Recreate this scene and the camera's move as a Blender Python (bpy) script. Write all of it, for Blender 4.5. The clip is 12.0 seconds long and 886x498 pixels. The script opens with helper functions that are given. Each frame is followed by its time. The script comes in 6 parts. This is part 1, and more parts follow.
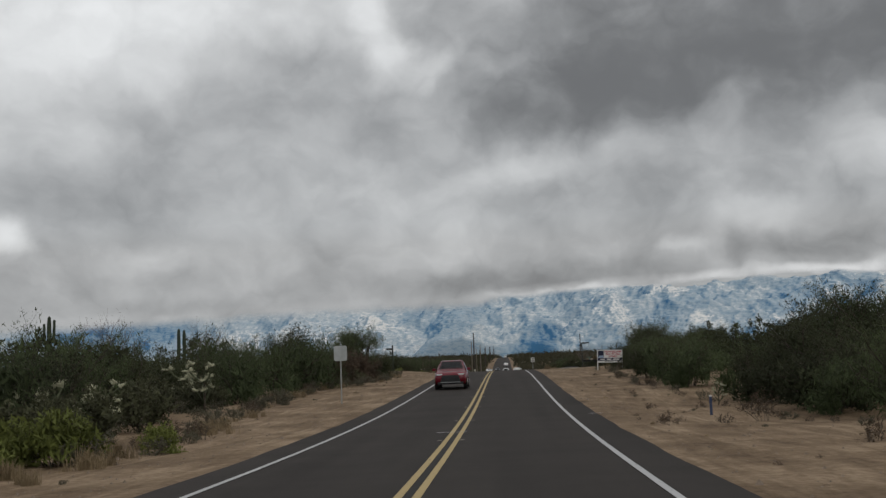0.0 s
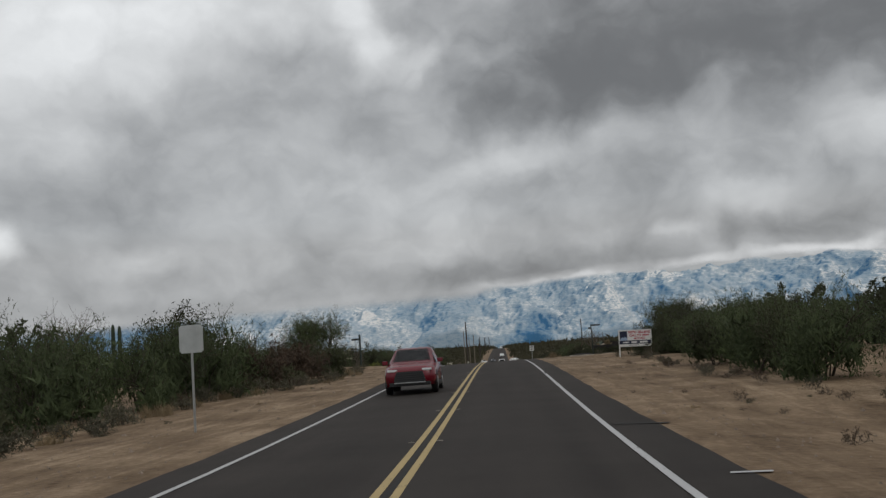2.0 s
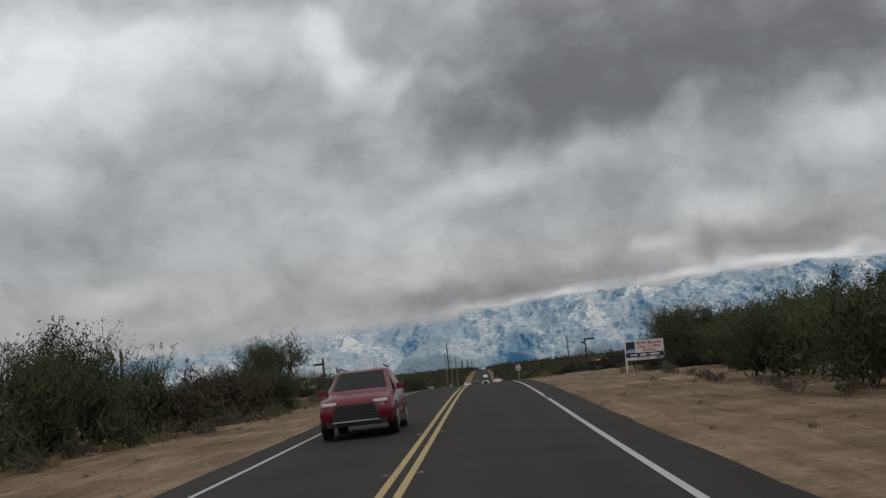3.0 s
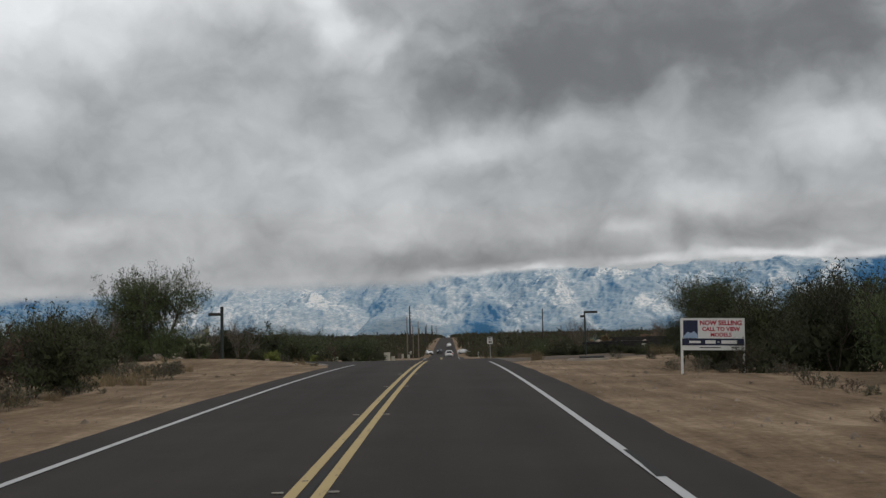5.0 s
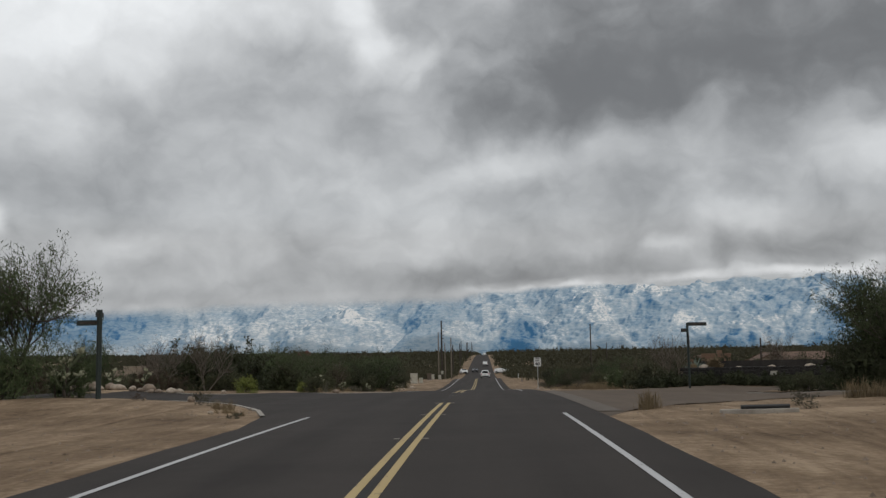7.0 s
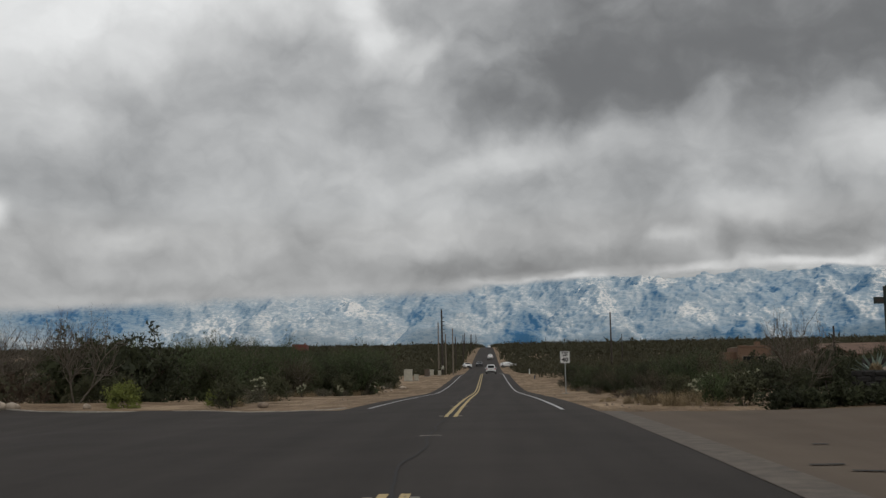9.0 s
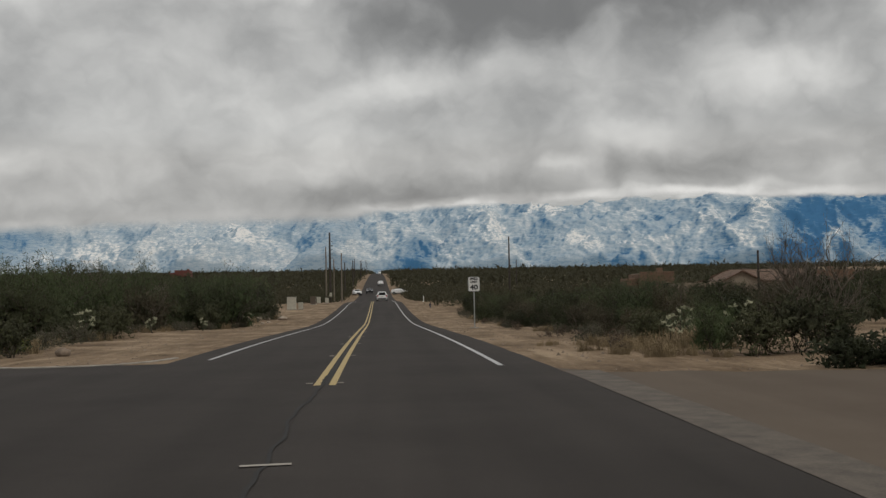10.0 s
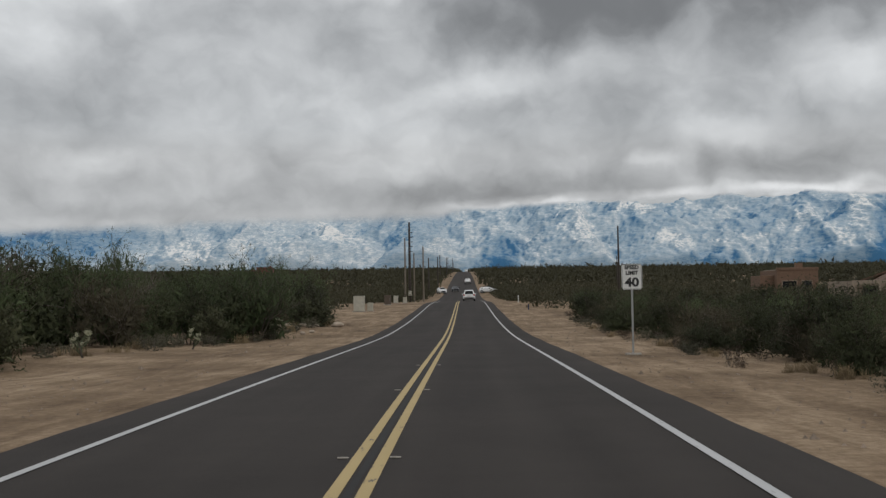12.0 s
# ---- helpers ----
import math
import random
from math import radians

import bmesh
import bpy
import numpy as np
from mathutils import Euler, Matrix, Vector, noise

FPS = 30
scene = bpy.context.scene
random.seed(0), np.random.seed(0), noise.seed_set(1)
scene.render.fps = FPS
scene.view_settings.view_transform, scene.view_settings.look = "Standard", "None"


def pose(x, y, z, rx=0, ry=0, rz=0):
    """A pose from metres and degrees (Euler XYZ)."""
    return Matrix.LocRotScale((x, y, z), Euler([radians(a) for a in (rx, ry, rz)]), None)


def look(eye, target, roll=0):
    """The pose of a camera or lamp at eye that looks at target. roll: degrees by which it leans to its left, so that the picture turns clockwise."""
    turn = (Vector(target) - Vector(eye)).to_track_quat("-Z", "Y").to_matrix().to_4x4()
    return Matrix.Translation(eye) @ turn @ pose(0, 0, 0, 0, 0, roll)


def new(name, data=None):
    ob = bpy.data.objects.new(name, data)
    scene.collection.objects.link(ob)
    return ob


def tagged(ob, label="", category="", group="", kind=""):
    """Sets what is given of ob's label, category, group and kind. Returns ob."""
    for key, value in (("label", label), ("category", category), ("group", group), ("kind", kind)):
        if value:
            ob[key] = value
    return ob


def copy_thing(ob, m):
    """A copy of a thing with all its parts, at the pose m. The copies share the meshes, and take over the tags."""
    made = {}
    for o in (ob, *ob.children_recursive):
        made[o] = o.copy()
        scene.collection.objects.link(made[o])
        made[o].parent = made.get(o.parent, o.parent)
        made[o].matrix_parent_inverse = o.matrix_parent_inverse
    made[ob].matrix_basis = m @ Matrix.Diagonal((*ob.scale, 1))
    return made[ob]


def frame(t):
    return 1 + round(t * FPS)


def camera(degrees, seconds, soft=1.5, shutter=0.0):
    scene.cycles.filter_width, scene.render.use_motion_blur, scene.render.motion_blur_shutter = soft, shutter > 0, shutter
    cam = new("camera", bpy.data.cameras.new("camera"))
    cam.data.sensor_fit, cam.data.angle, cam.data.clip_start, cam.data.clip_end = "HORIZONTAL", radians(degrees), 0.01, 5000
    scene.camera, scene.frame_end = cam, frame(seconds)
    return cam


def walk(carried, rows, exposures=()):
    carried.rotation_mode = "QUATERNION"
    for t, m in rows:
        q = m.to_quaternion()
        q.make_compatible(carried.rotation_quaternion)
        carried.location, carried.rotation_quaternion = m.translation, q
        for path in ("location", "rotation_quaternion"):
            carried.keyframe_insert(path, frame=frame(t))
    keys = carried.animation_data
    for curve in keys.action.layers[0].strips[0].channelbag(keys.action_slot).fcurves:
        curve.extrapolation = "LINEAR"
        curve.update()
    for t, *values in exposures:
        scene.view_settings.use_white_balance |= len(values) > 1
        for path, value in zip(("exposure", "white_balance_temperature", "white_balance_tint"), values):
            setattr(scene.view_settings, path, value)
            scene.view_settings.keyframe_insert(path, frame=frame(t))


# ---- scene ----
cam = camera(45.0, 12.0, soft=1.4)
# seconds, place, then tilt, lean and turn in degrees
ROWS = [
    (0, 1.343, 13.684, 1.549, 96.950, 2.205, 3.323),
    (0.2, 1.408, 15.929, 1.579, 96.345, 1.670, 3.361),
    (0.3, 1.440, 17.051, 1.594, 96.206, 2.579, 6.065),
    (0.5, 1.505, 19.295, 1.624, 96.584, 2.015, 5.044),
    (1, 1.582, 25.031, 1.617, 95.754, 2.523, 3.849),
    (1.5, 1.516, 30.895, 1.623, 95.111, 2.725, 3.757),
    (2, 1.480, 36.691, 1.651, 96.571, 4.090, 3.150),
    (2.5, 1.400, 42.556, 1.681, 95.985, 4.385, 1.113),
    (3, 1.368, 48.667, 1.772, 97.734, 6.287, 2.287),
    (3.2, 1.365, 51.148, 1.822, 97.222, 5.855, 1.454),
    (4.8, 1.338, 70.993, 2.386, 96.374, 0.867, -0.132),
    (5, 1.334, 73.474, 2.467, 95.779, 1.372, 0.281),
    (5.5, 1.366, 79.680, 2.650, 94.314, 1.991, 1.256),
    (6, 1.374, 85.947, 2.857, 94.894, 2.018, -0.190),
    (6.5, 1.332, 91.945, 3.048, 95.274, -0.041, 0.461),
    (7, 1.330, 98.027, 3.225, 96.710, 1.066, 2.189),
    (7.2, 1.304, 100.469, 3.285, 96.454, 1.194, 2.557),
    (9, 1.079, 122.443, 3.675, 96.325, 1.188, 2.417),
    (9.2, 1.058, 124.879, 3.712, 95.598, 2.301, 1.816),
    (9.3, 1.047, 126.097, 3.729, 93.868, 1.391, -4.987),
    (9.5, 1.026, 128.533, 3.762, 92.998, 1.697, -7.899),
    (10, 0.909, 134.599, 3.816, 92.277, 1.190, -3.456),
    (10.3, 0.914, 138.255, 3.835, 88.851, 2.183, -2.867),
    (10.5, 0.917, 140.693, 3.843, 91.408, 1.566, -1.891),
    (11, 0.982, 146.640, 3.901, 94.680, 1.655, 1.410),
    (11.2, 0.986, 149.053, 3.889, 92.857, 1.677, 1.124),
    (11.4, 0.990, 151.466, 3.874, 91.826, 1.750, 0.980),
    (11.5, 0.993, 152.673, 3.865, 92.540, 2.320, 3.197),
    (12, 0.966, 158.681, 3.817, 92.289, 0.932, 1.190),
]
# the clip's camera opens up and warms after the junction: seconds, stops, kelvin, tint
EXPOSURES = [(0.0, -0.17, 6560, 10), (1.5, -0.14, 6520, 10), (3.0, -0.22, 6500, 10), (5.0, -0.12, 6500, 10), (7.0, -0.05, 6500, 10), (9.0, -0.15, 6650, 10), (9.5, -0.05, 6800, 10), (10.0, -0.02, 6850, 10), (10.5, 0.24, 6750, 10), (11.0, 0.03, 6500, 10), (12.0, 0.05, 6500, 10)]
walk(cam, [(t, pose(*p)) for t, *p in ROWS], EXPOSURES)

# ---- sky, sun and exposure ----
EYE = Vector((1.2, 86.0, 2.8))


def nodes_of(tree):
    def node(kind, **inputs):
        n = tree.nodes.new(kind)
        for key, value in inputs.items():
            key = int(key[1:]) if key[0] == "i" and key[1:].isdigit() else key.replace("_", " ")
            if isinstance(value, bpy.types.NodeSocket):
                tree.links.new(value, n.inputs[key])
            else:
                n.inputs[key].default_value = value
        return n

    def calc(op, a, b=0.0, c=0.0):
        n = node("ShaderNodeMath", i0=a, i1=b, i2=c)
        n.operation = op
        return n.outputs[0]

    def vec(op, a, b=(0, 0, 0)):
        n = node("ShaderNodeVectorMath", i0=a, i1=b)
        n.operation = op
        return n.outputs[0]

    return node, calc, vec


def ramp(tree, fac, *stops):
    n = tree.nodes.new("ShaderNodeValToRGB")
    tree.links.new(fac, n.inputs[0])
    e = n.color_ramp.elements
    while len(e) < len(stops):
        e.new(0.5)
    for k, (p, c) in zip(e, stops):
        k.position, k.color = p, (*c, 1) if len(c) == 3 else c
    return n.outputs[0]


def bearing(tree, direction):
    """Bearing and elevation, in degrees, of a direction."""
    node, calc, vec = nodes_of(tree)
    s = node("ShaderNodeSeparateXYZ", i0=vec("NORMALIZE", direction))
    az = calc("MULTIPLY", calc("ARCTAN2", s.outputs[0], s.outputs[1]), 57.2958)
    el = calc("MULTIPLY", calc("ARCSINE", s.outputs[2]), 57.2958)
    return az, el


def cloud_cover(tree, direction):
    """The colour of the overcast sky in a direction."""
    node, calc, vec = nodes_of(tree)
    az, el = bearing(tree, direction)
    p = node("ShaderNodeCombineXYZ", i0=az, i1=el).outputs[0]
    wave = node("ShaderNodeTexNoise", Vector=p, Scale=0.26, Detail=6.0, Roughness=0.52)
    shift = vec("MULTIPLY", vec("SUBTRACT", wave.outputs[1], (0.5, 0.5, 0.5)), (3.0, 2.5, 0))
    p = vec("ADD", p, shift)
    broad = node("ShaderNodeTexNoise", Vector=vec("MULTIPLY", p, (0.05, 0.12, 0)), Scale=1.0, Detail=6.0, Roughness=0.6)
    fine = node("ShaderNodeTexNoise", Vector=vec("MULTIPLY", p, (0.30, 0.39, 0)), Scale=1.0, Detail=7.0, Roughness=0.46, Distortion=0.2)
    total = calc("ADD", 0.45, calc("MULTIPLY", calc("SUBTRACT", broad.outputs[0], 0.5), 0.14))
    total = calc("ADD", total, calc("MULTIPLY", calc("SUBTRACT", fine.outputs[0], 0.5), 0.30))

    # rounded lumps with creases between them
    lump = node("ShaderNodeTexNoise", Vector=vec("MULTIPLY", p, (0.20, 0.26, 0)), Scale=1.0, Detail=6.0, Roughness=0.5).outputs[0]
    lump = calc("ABSOLUTE", calc("SUBTRACT", lump, 0.5))
    total = calc("ADD", total, calc("MULTIPLY", calc("SUBTRACT", lump, 0.09), 0.50))

    def puff(bear, rise, wide, high, amount, turn):
        nonlocal total
        m = node("ShaderNodeMapping", Vector=p, Location=(bear, rise, 0), Rotation=(0, 0, radians(turn)), Scale=(wide, high, 1))
        m.vector_type = "TEXTURE"
        g = node("ShaderNodeTexGradient", Vector=m.outputs[0])
        g.gradient_type = "SPHERICAL"
        soft = node("ShaderNodeMapRange", Value=g.outputs[0])
        soft.interpolation_type = "SMOOTHERSTEP"
        total = calc("MULTIPLY_ADD", soft.outputs[0], amount, total)

    puff(-5.8, 17.6, 2.8, 2.2, 0.3, -36)  # bright break
    puff(-6.9, 19.9, 2.3, 2.0, 0.26, -51)  # bright break
    puff(-3.4, 16.5, 1.5, 2.5, 0.2, -61)  # bright break
    puff(12.4, 17.6, 22.7, 7.8, -0.25, 7)  # dark bank
    puff(4.7, 14.3, 10.6, 3.5, -0.15, 9)  # dark bank
    puff(19.0, 15.1, 11.3, 4.5, -0.14, 7)  # dark bank
    puff(-11.6, 16.0, 8.3, 3.5, -0.03, -6)  # grey shelf
    puff(-15.9, 11.9, 13.6, 3.9, -0.03, 4)  # grey shelf
    puff(-7.1, 13.8, 4.5, 2.5, -0.1, -21)  # grey shelf
    puff(-21.4, 10.2, 7.6, 2.5, -0.08, -1)  # grey shelf
    puff(-22.1, 18.4, 13.6, 5.3, 0.34, -1)  # pale sheet
    puff(-25.8, 14.2, 9.1, 6.5, 0.22, -1)  # pale sheet
    puff(-13.0, 19.4, 11.3, 2.9, 0.24, -1)  # pale sheet
    puff(0.6, 11.1, 4.2, 1.8, 0.18, 9)  # bright puff
    puff(-2.9, 9.2, 3.6, 2.4, 0.09, 19)  # bright puff
    puff(-2.2, 7.2, 4.2, 2.0, 0.12, 14)  # bright puff
    puff(-6.3, 7.1, 3.0, 2.5, 0.09, -31)  # bright puff
    puff(13.7, 7.9, 4.9, 1.5, 0.17, 3)  # bright puff
    puff(20.7, 10.8, 6.4, 2.2, 0.2, -1)  # bright puff
    puff(7.7, 9.9, 9.1, 2.0, -0.03, 4)  # grey veil
    puff(3.6, 5.3, 12.5, 1.5, -0.13, 2)  # grey veil
    puff(18.2, 6.3, 9.8, 1.5, -0.12, 2)  # grey veil
    puff(-9.6, 6.9, 2.3, 2.9, -0.07, -1)  # grey veil
    puff(-4.8, 5.0, 7.6, 1.2, -0.05, -1)  # grey veil
    puff(-26.0, 7.7, 2.3, 1.6, 0.4, -1)  # bright puff
    puff(-18.1, 6.9, 5.7, 1.4, 0.1, -1)  # bright puff
    puff(10.0, 6.6, 1.9, 0.8, 0.12, -1)  # bright puff
    puff(16.3, 4.9, 9.8, 0.5, 0.16, 1)  # bright lip
    puff(5.4, 4.4, 9.8, 0.4, 0.12, 2)  # bright lip
    puff(-16.0, 4.3, 11.3, 0.8, -0.06, -1)  # grey veil
    puff(4.4, 11.9, 5.3, 1.6, 0.08, 11)  # pale sheet
    puff(-10.0, 11.5, 15.0, 8.0, 0.09, 0)  # pale sheet
    total = node("ShaderNodeMath", i0=total, i1=0.17, i2=0.12)
    total.operation = "SMOOTH_MAX"
    total = total.outputs[0]
    # an overcast sky brightens towards the zenith
    high = node("ShaderNodeMapRange", Value=el, i1=16.0, i2=80.0, i3=1.0, i4=ZENITH)
    total = calc("MULTIPLY", total, high.outputs[0])
    tint = ramp(tree, total, (0.0, (0.985, 1.0, 1.02)), (0.3, (0.97, 1.0, 1.025)), (0.6, (0.975, 1.0, 1.015)))
    n = node("ShaderNodeVectorMath", i0=tint, i1=node("ShaderNodeCombineXYZ", i0=total, i1=total, i2=total).outputs[0])
    n.operation = "MULTIPLY"
    return n.outputs[0]


ZENITH = 2.0
world = bpy.data.worlds.new("overcast_sky")
scene.world = world
world.use_nodes = True
tree = world.node_tree
coords = tree.nodes.new("ShaderNodeTexCoord")
back = tree.nodes["Background"]
sky = tree.nodes.new("ShaderNodeTexSky")
sky.sky_type, sky.sun_disc, sky.sun_elevation, sky.sun_rotation = "NISHITA", False, radians(42), radians(150)
thin = tree.nodes.new("ShaderNodeMixRGB")
thin.blend_type, thin.inputs[0].default_value = "ADD", 0.004
tree.links.new(cloud_cover(tree, coords.outputs["Generated"]), thin.inputs[1])
tree.links.new(sky.outputs[0], thin.inputs[2])
tree.links.new(thin.outputs[0], back.inputs[0])
back.inputs[1].default_value = 1.0

sun = new("sun", bpy.data.lights.new("sun", "SUN"))
sun.data.energy, sun.data.angle, sun.data.color = 0.45, radians(25), (1.0, 0.95, 0.88)
sun.matrix_world = look((30, -40, 45), (0, 0, 0))

# ---- materials ----


def material(name, rough=0.8, metal=0.0):
    m = bpy.data.materials.new(name)
    m.use_nodes = True
    b = m.node_tree.nodes["Principled BSDF"]
    b.inputs["Roughness"].default_value, b.inputs["Metallic"].default_value = rough, metal
    return m, m.node_tree, b


def plain(name, colour, rough=0.6, metal=0.0, spread=0.12, scale=3.0, bump=0.0):
    """A painted or simple surface with uneven tone at two scales."""
    m, tree, b = material(name, rough, metal)
    node, calc, vec = nodes_of(tree)
    at = node("ShaderNodeTexCoord").outputs["Object"]
    a = node("ShaderNodeTexNoise", Vector=at, Scale=scale, Detail=6.0).outputs[0]
    c = node("ShaderNodeTexNoise", Vector=at, Scale=scale * 14, Detail=3.0).outputs[0]
    f = calc("ADD", calc("MULTIPLY", a, 0.65), calc("MULTIPLY", c, 0.35))
    lo = tuple(max(0.0, v * (1 - spread * 2)) for v in colour)
    hi = tuple(min(1.0, v * (1 + spread)) for v in colour)
    tree.links.new(ramp(tree, f, (0.3, lo), (0.65, hi)), b.inputs["Base Color"])
    if bump:
        n = node("ShaderNodeBump", Height=f, Strength=bump, Distance=0.02)
        tree.links.new(n.outputs[0], b.inputs["Normal"])
    return m


def foliage(name, dark, light, rough=0.75):
    """Leaves and twigs: each its own tone, each plant a little different."""
    m, tree, b = material(name, rough)
    node, calc, vec = nodes_of(tree)
    one = node("ShaderNodeNewGeometry").outputs["Random Per Island"]
    whole = node("ShaderNodeObjectInfo").outputs["Random"]
    patch = node("ShaderNodeTexNoise", Vector=node("ShaderNodeTexCoord").outputs["Object"], Scale=1.3, Detail=3.0).outputs[0]
    f = calc("ADD", calc("MULTIPLY", one, 0.30), calc("ADD", calc("MULTIPLY", whole, 0.42), calc("MULTIPLY", patch, 0.40)))
    tree.links.new(ramp(tree, f, (0.15, dark), (0.95, light)), b.inputs["Base Color"])
    b.inputs["Specular IOR Level"].default_value = 0.2
    # thin leaves pass light on, so they shade less sharply than a wall would
    bent = vec("ADD", vec("MULTIPLY", node("ShaderNodeNewGeometry").outputs["Normal"], (0.5, 0.5, 0.5)), (0.0, -0.25, 0.55))
    tree.links.new(vec("NORMALIZE", bent), b.inputs["Normal"])
    return m


def ground_material(name, tones, scale, grain, bump, streak=False):
    m, tree, b = material(name, 0.92)
    node, calc, vec = nodes_of(tree)
    at = node("ShaderNodeTexCoord").outputs["Object"]
    big = node("ShaderNodeTexNoise", Vector=at, Scale=scale, Detail=8.0, Roughness=0.62).outputs[0]
    fine = node("ShaderNodeTexNoise", Vector=at, Scale=grain, Detail=6.0, Roughness=0.7).outputs[0]
    f = calc("ADD", calc("MULTIPLY", big, 0.6), calc("MULTIPLY", fine, 0.4))
    height = fine
    if streak:
        # wheel tracks that run along the road
        far = vec("MULTIPLY", at, (1.3, 0.16, 1.0))
        track = node("ShaderNodeTexNoise", Vector=far, Scale=1.0, Detail=6.0, Roughness=0.62, Distortion=1.1).outputs[0]
        # they fade out some ten metres from the road
        away_by = calc("ABSOLUTE", node("ShaderNodeSeparateXYZ", i0=at).outputs[0])
        beside = node("ShaderNodeMapRange", Value=away_by, i1=9.0, i2=16.0, i3=1.0, i4=0.0).outputs[0]
        blend = node("ShaderNodeMixRGB", i0=beside, i1=f, i2=calc("ADD", calc("MULTIPLY", f, 0.68), calc("MULTIPLY", track, 0.32)))
        f = blend.outputs[0]
        track = calc("MULTIPLY", track, beside)
        height = calc("ADD", calc("MULTIPLY", fine, 0.5), calc("MULTIPLY", track, 2.0))
    tree.links.new(ramp(tree, f, *tones), b.inputs["Base Color"])
    n = node("ShaderNodeBump", Height=height, Strength=bump, Distance=0.06)
    tree.links.new(n.outputs[0], b.inputs["Normal"])
    b.inputs["Specular IOR Level"].default_value = 0.15
    return m


def asphalt_material(name, dark, light):
    m, tree, b = material(name, 0.85)
    node, calc, vec = nodes_of(tree)
    at = node("ShaderNodeTexCoord").outputs["Object"]
    lane = node("ShaderNodeTexNoise", Vector=vec("MULTIPLY", at, (1.1, 0.03, 1)), Scale=1.0, Detail=4.0).outputs[0]
    blot = node("ShaderNodeTexNoise", Vector=at, Scale=0.35, Detail=7.0, Roughness=0.65).outputs[0]
    grit = node("ShaderNodeTexNoise", Vector=at, Scale=45.0, Detail=3.0, Roughness=0.8).outputs[0]
    f = calc("ADD", calc("MULTIPLY", lane, 0.35), calc("ADD", calc("MULTIPLY", blot, 0.35), calc("MULTIPLY", grit, 0.3)))
    tree.links.new(ramp(tree, f, (0.3, dark), (0.72, light)), b.inputs["Base Color"])
    n = node("ShaderNodeBump", Height=grit, Strength=0.35, Distance=0.006)
    tree.links.new(n.outputs[0], b.inputs["Normal"])
    b.inputs["Specular IOR Level"].default_value = 0.12
    return m


def paint_material(name, colour, worn):
    """Road paint, worn through to the asphalt in specks and along cracks."""
    m, tree, b = material(name, 0.75)
    node, calc, vec = nodes_of(tree)
    at = node("ShaderNodeTexCoord").outputs["Object"]
    chip = node("ShaderNodeTexNoise", Vector=vec("MULTIPLY", at, (9, 2.2, 1)), Scale=1.0, Detail=8.0, Roughness=0.75).outputs[0]
    tone = node("ShaderNodeTexNoise", Vector=at, Scale=0.6, Detail=4.0).outputs[0]
    mix = node("ShaderNodeMixRGB", i1=(*[v * 0.8 for v in colour], 1), i2=(*colour, 1), i0=tone)
    keep = ramp(tree, chip, (worn, (0, 0, 0)), (worn + 0.08, (1, 1, 1)))
    out = node("ShaderNodeMixRGB", i0=keep, i1=(0.07, 0.065, 0.06, 1), i2=mix.outputs[0])
    tree.links.new(out.outputs[0], b.inputs["Base Color"])
    return m


ASPHALT = asphalt_material("asphalt", (0.021, 0.0182, 0.0166), (0.061, 0.0527, 0.0477))
OLD_ASPHALT = asphalt_material("weathered_side_asphalt", (0.084, 0.063, 0.048), (0.148, 0.117, 0.090))
GUTTER = plain("gutter_concrete", (0.108, 0.088, 0.070), 0.9, spread=0.25, bump=0.2)
TAR = plain("tar", (0.020, 0.019, 0.019), 1.0)
YELLOW = paint_material("yellow_paint", (0.47, 0.35, 0.155), 0.33)
WHITE_LINE = paint_material("white_paint", (0.50, 0.50, 0.50), 0.32)
SAND = ground_material("sand", ((0.34, (0.052, 0.033, 0.019)), (0.42, (0.126, 0.085, 0.052)), (0.50, (0.202, 0.141, 0.089)), (0.60, (0.345, 0.255, 0.170))), 0.3, 7.0, 1.0, True)
CONCRETE = plain("concrete", (0.33, 0.30, 0.26), 0.9, spread=0.2, bump=0.2)
STONE = plain("field_stone", (0.24, 0.185, 0.14), 0.9, spread=0.3, scale=2.0, bump=0.5)
PALE_STONE = plain("pale_boulder", (0.40, 0.33, 0.26), 0.9, spread=0.28, scale=2.0, bump=0.5)
DARK_STONE = plain("dark_wall_stone", (0.030, 0.027, 0.025), 0.9, spread=0.35, scale=2.5, bump=0.5)
GALV = plain("galvanised_steel", (0.42, 0.43, 0.43), 0.45, 0.7)
SIGN_WHITE = plain("sign_white", (0.72, 0.72, 0.70), 0.45, spread=0.05)
SIGN_BACK = plain("sign_back_aluminium", (0.46, 0.49, 0.49), 0.5, 0.3, spread=0.1)
SIGN_BLACK = plain("sign_black", (0.012, 0.012, 0.013), 0.5)
SIGN_RED = plain("sign_red", (0.40, 0.018, 0.045), 0.5, spread=0.05)
SIGN_NAVY = plain("sign_navy", (0.007, 0.013, 0.045), 0.5, spread=0.05)
SIGN_BLUE = plain("sign_pale_blue", (0.32, 0.42, 0.58), 0.5, spread=0.1)
POST_GREEN = plain("dark_post_green", (0.018, 0.028, 0.024), 0.55)
POST_BLUE = plain("marker_blue", (0.03, 0.05, 0.12), 0.5)
POLE_WOOD = plain("pole_wood", (0.055, 0.043, 0.036), 0.9, spread=0.3, scale=4.0, bump=0.3)
POLE_PALE = plain("pole_pale", (0.20, 0.165, 0.13), 0.9, spread=0.2, scale=4.0, bump=0.2)
CABINET = plain("cabinet_beige", (0.46, 0.44, 0.37), 0.6, spread=0.1)
CABINET_BROWN = plain("cabinet_brown", (0.10, 0.075, 0.055), 0.6)
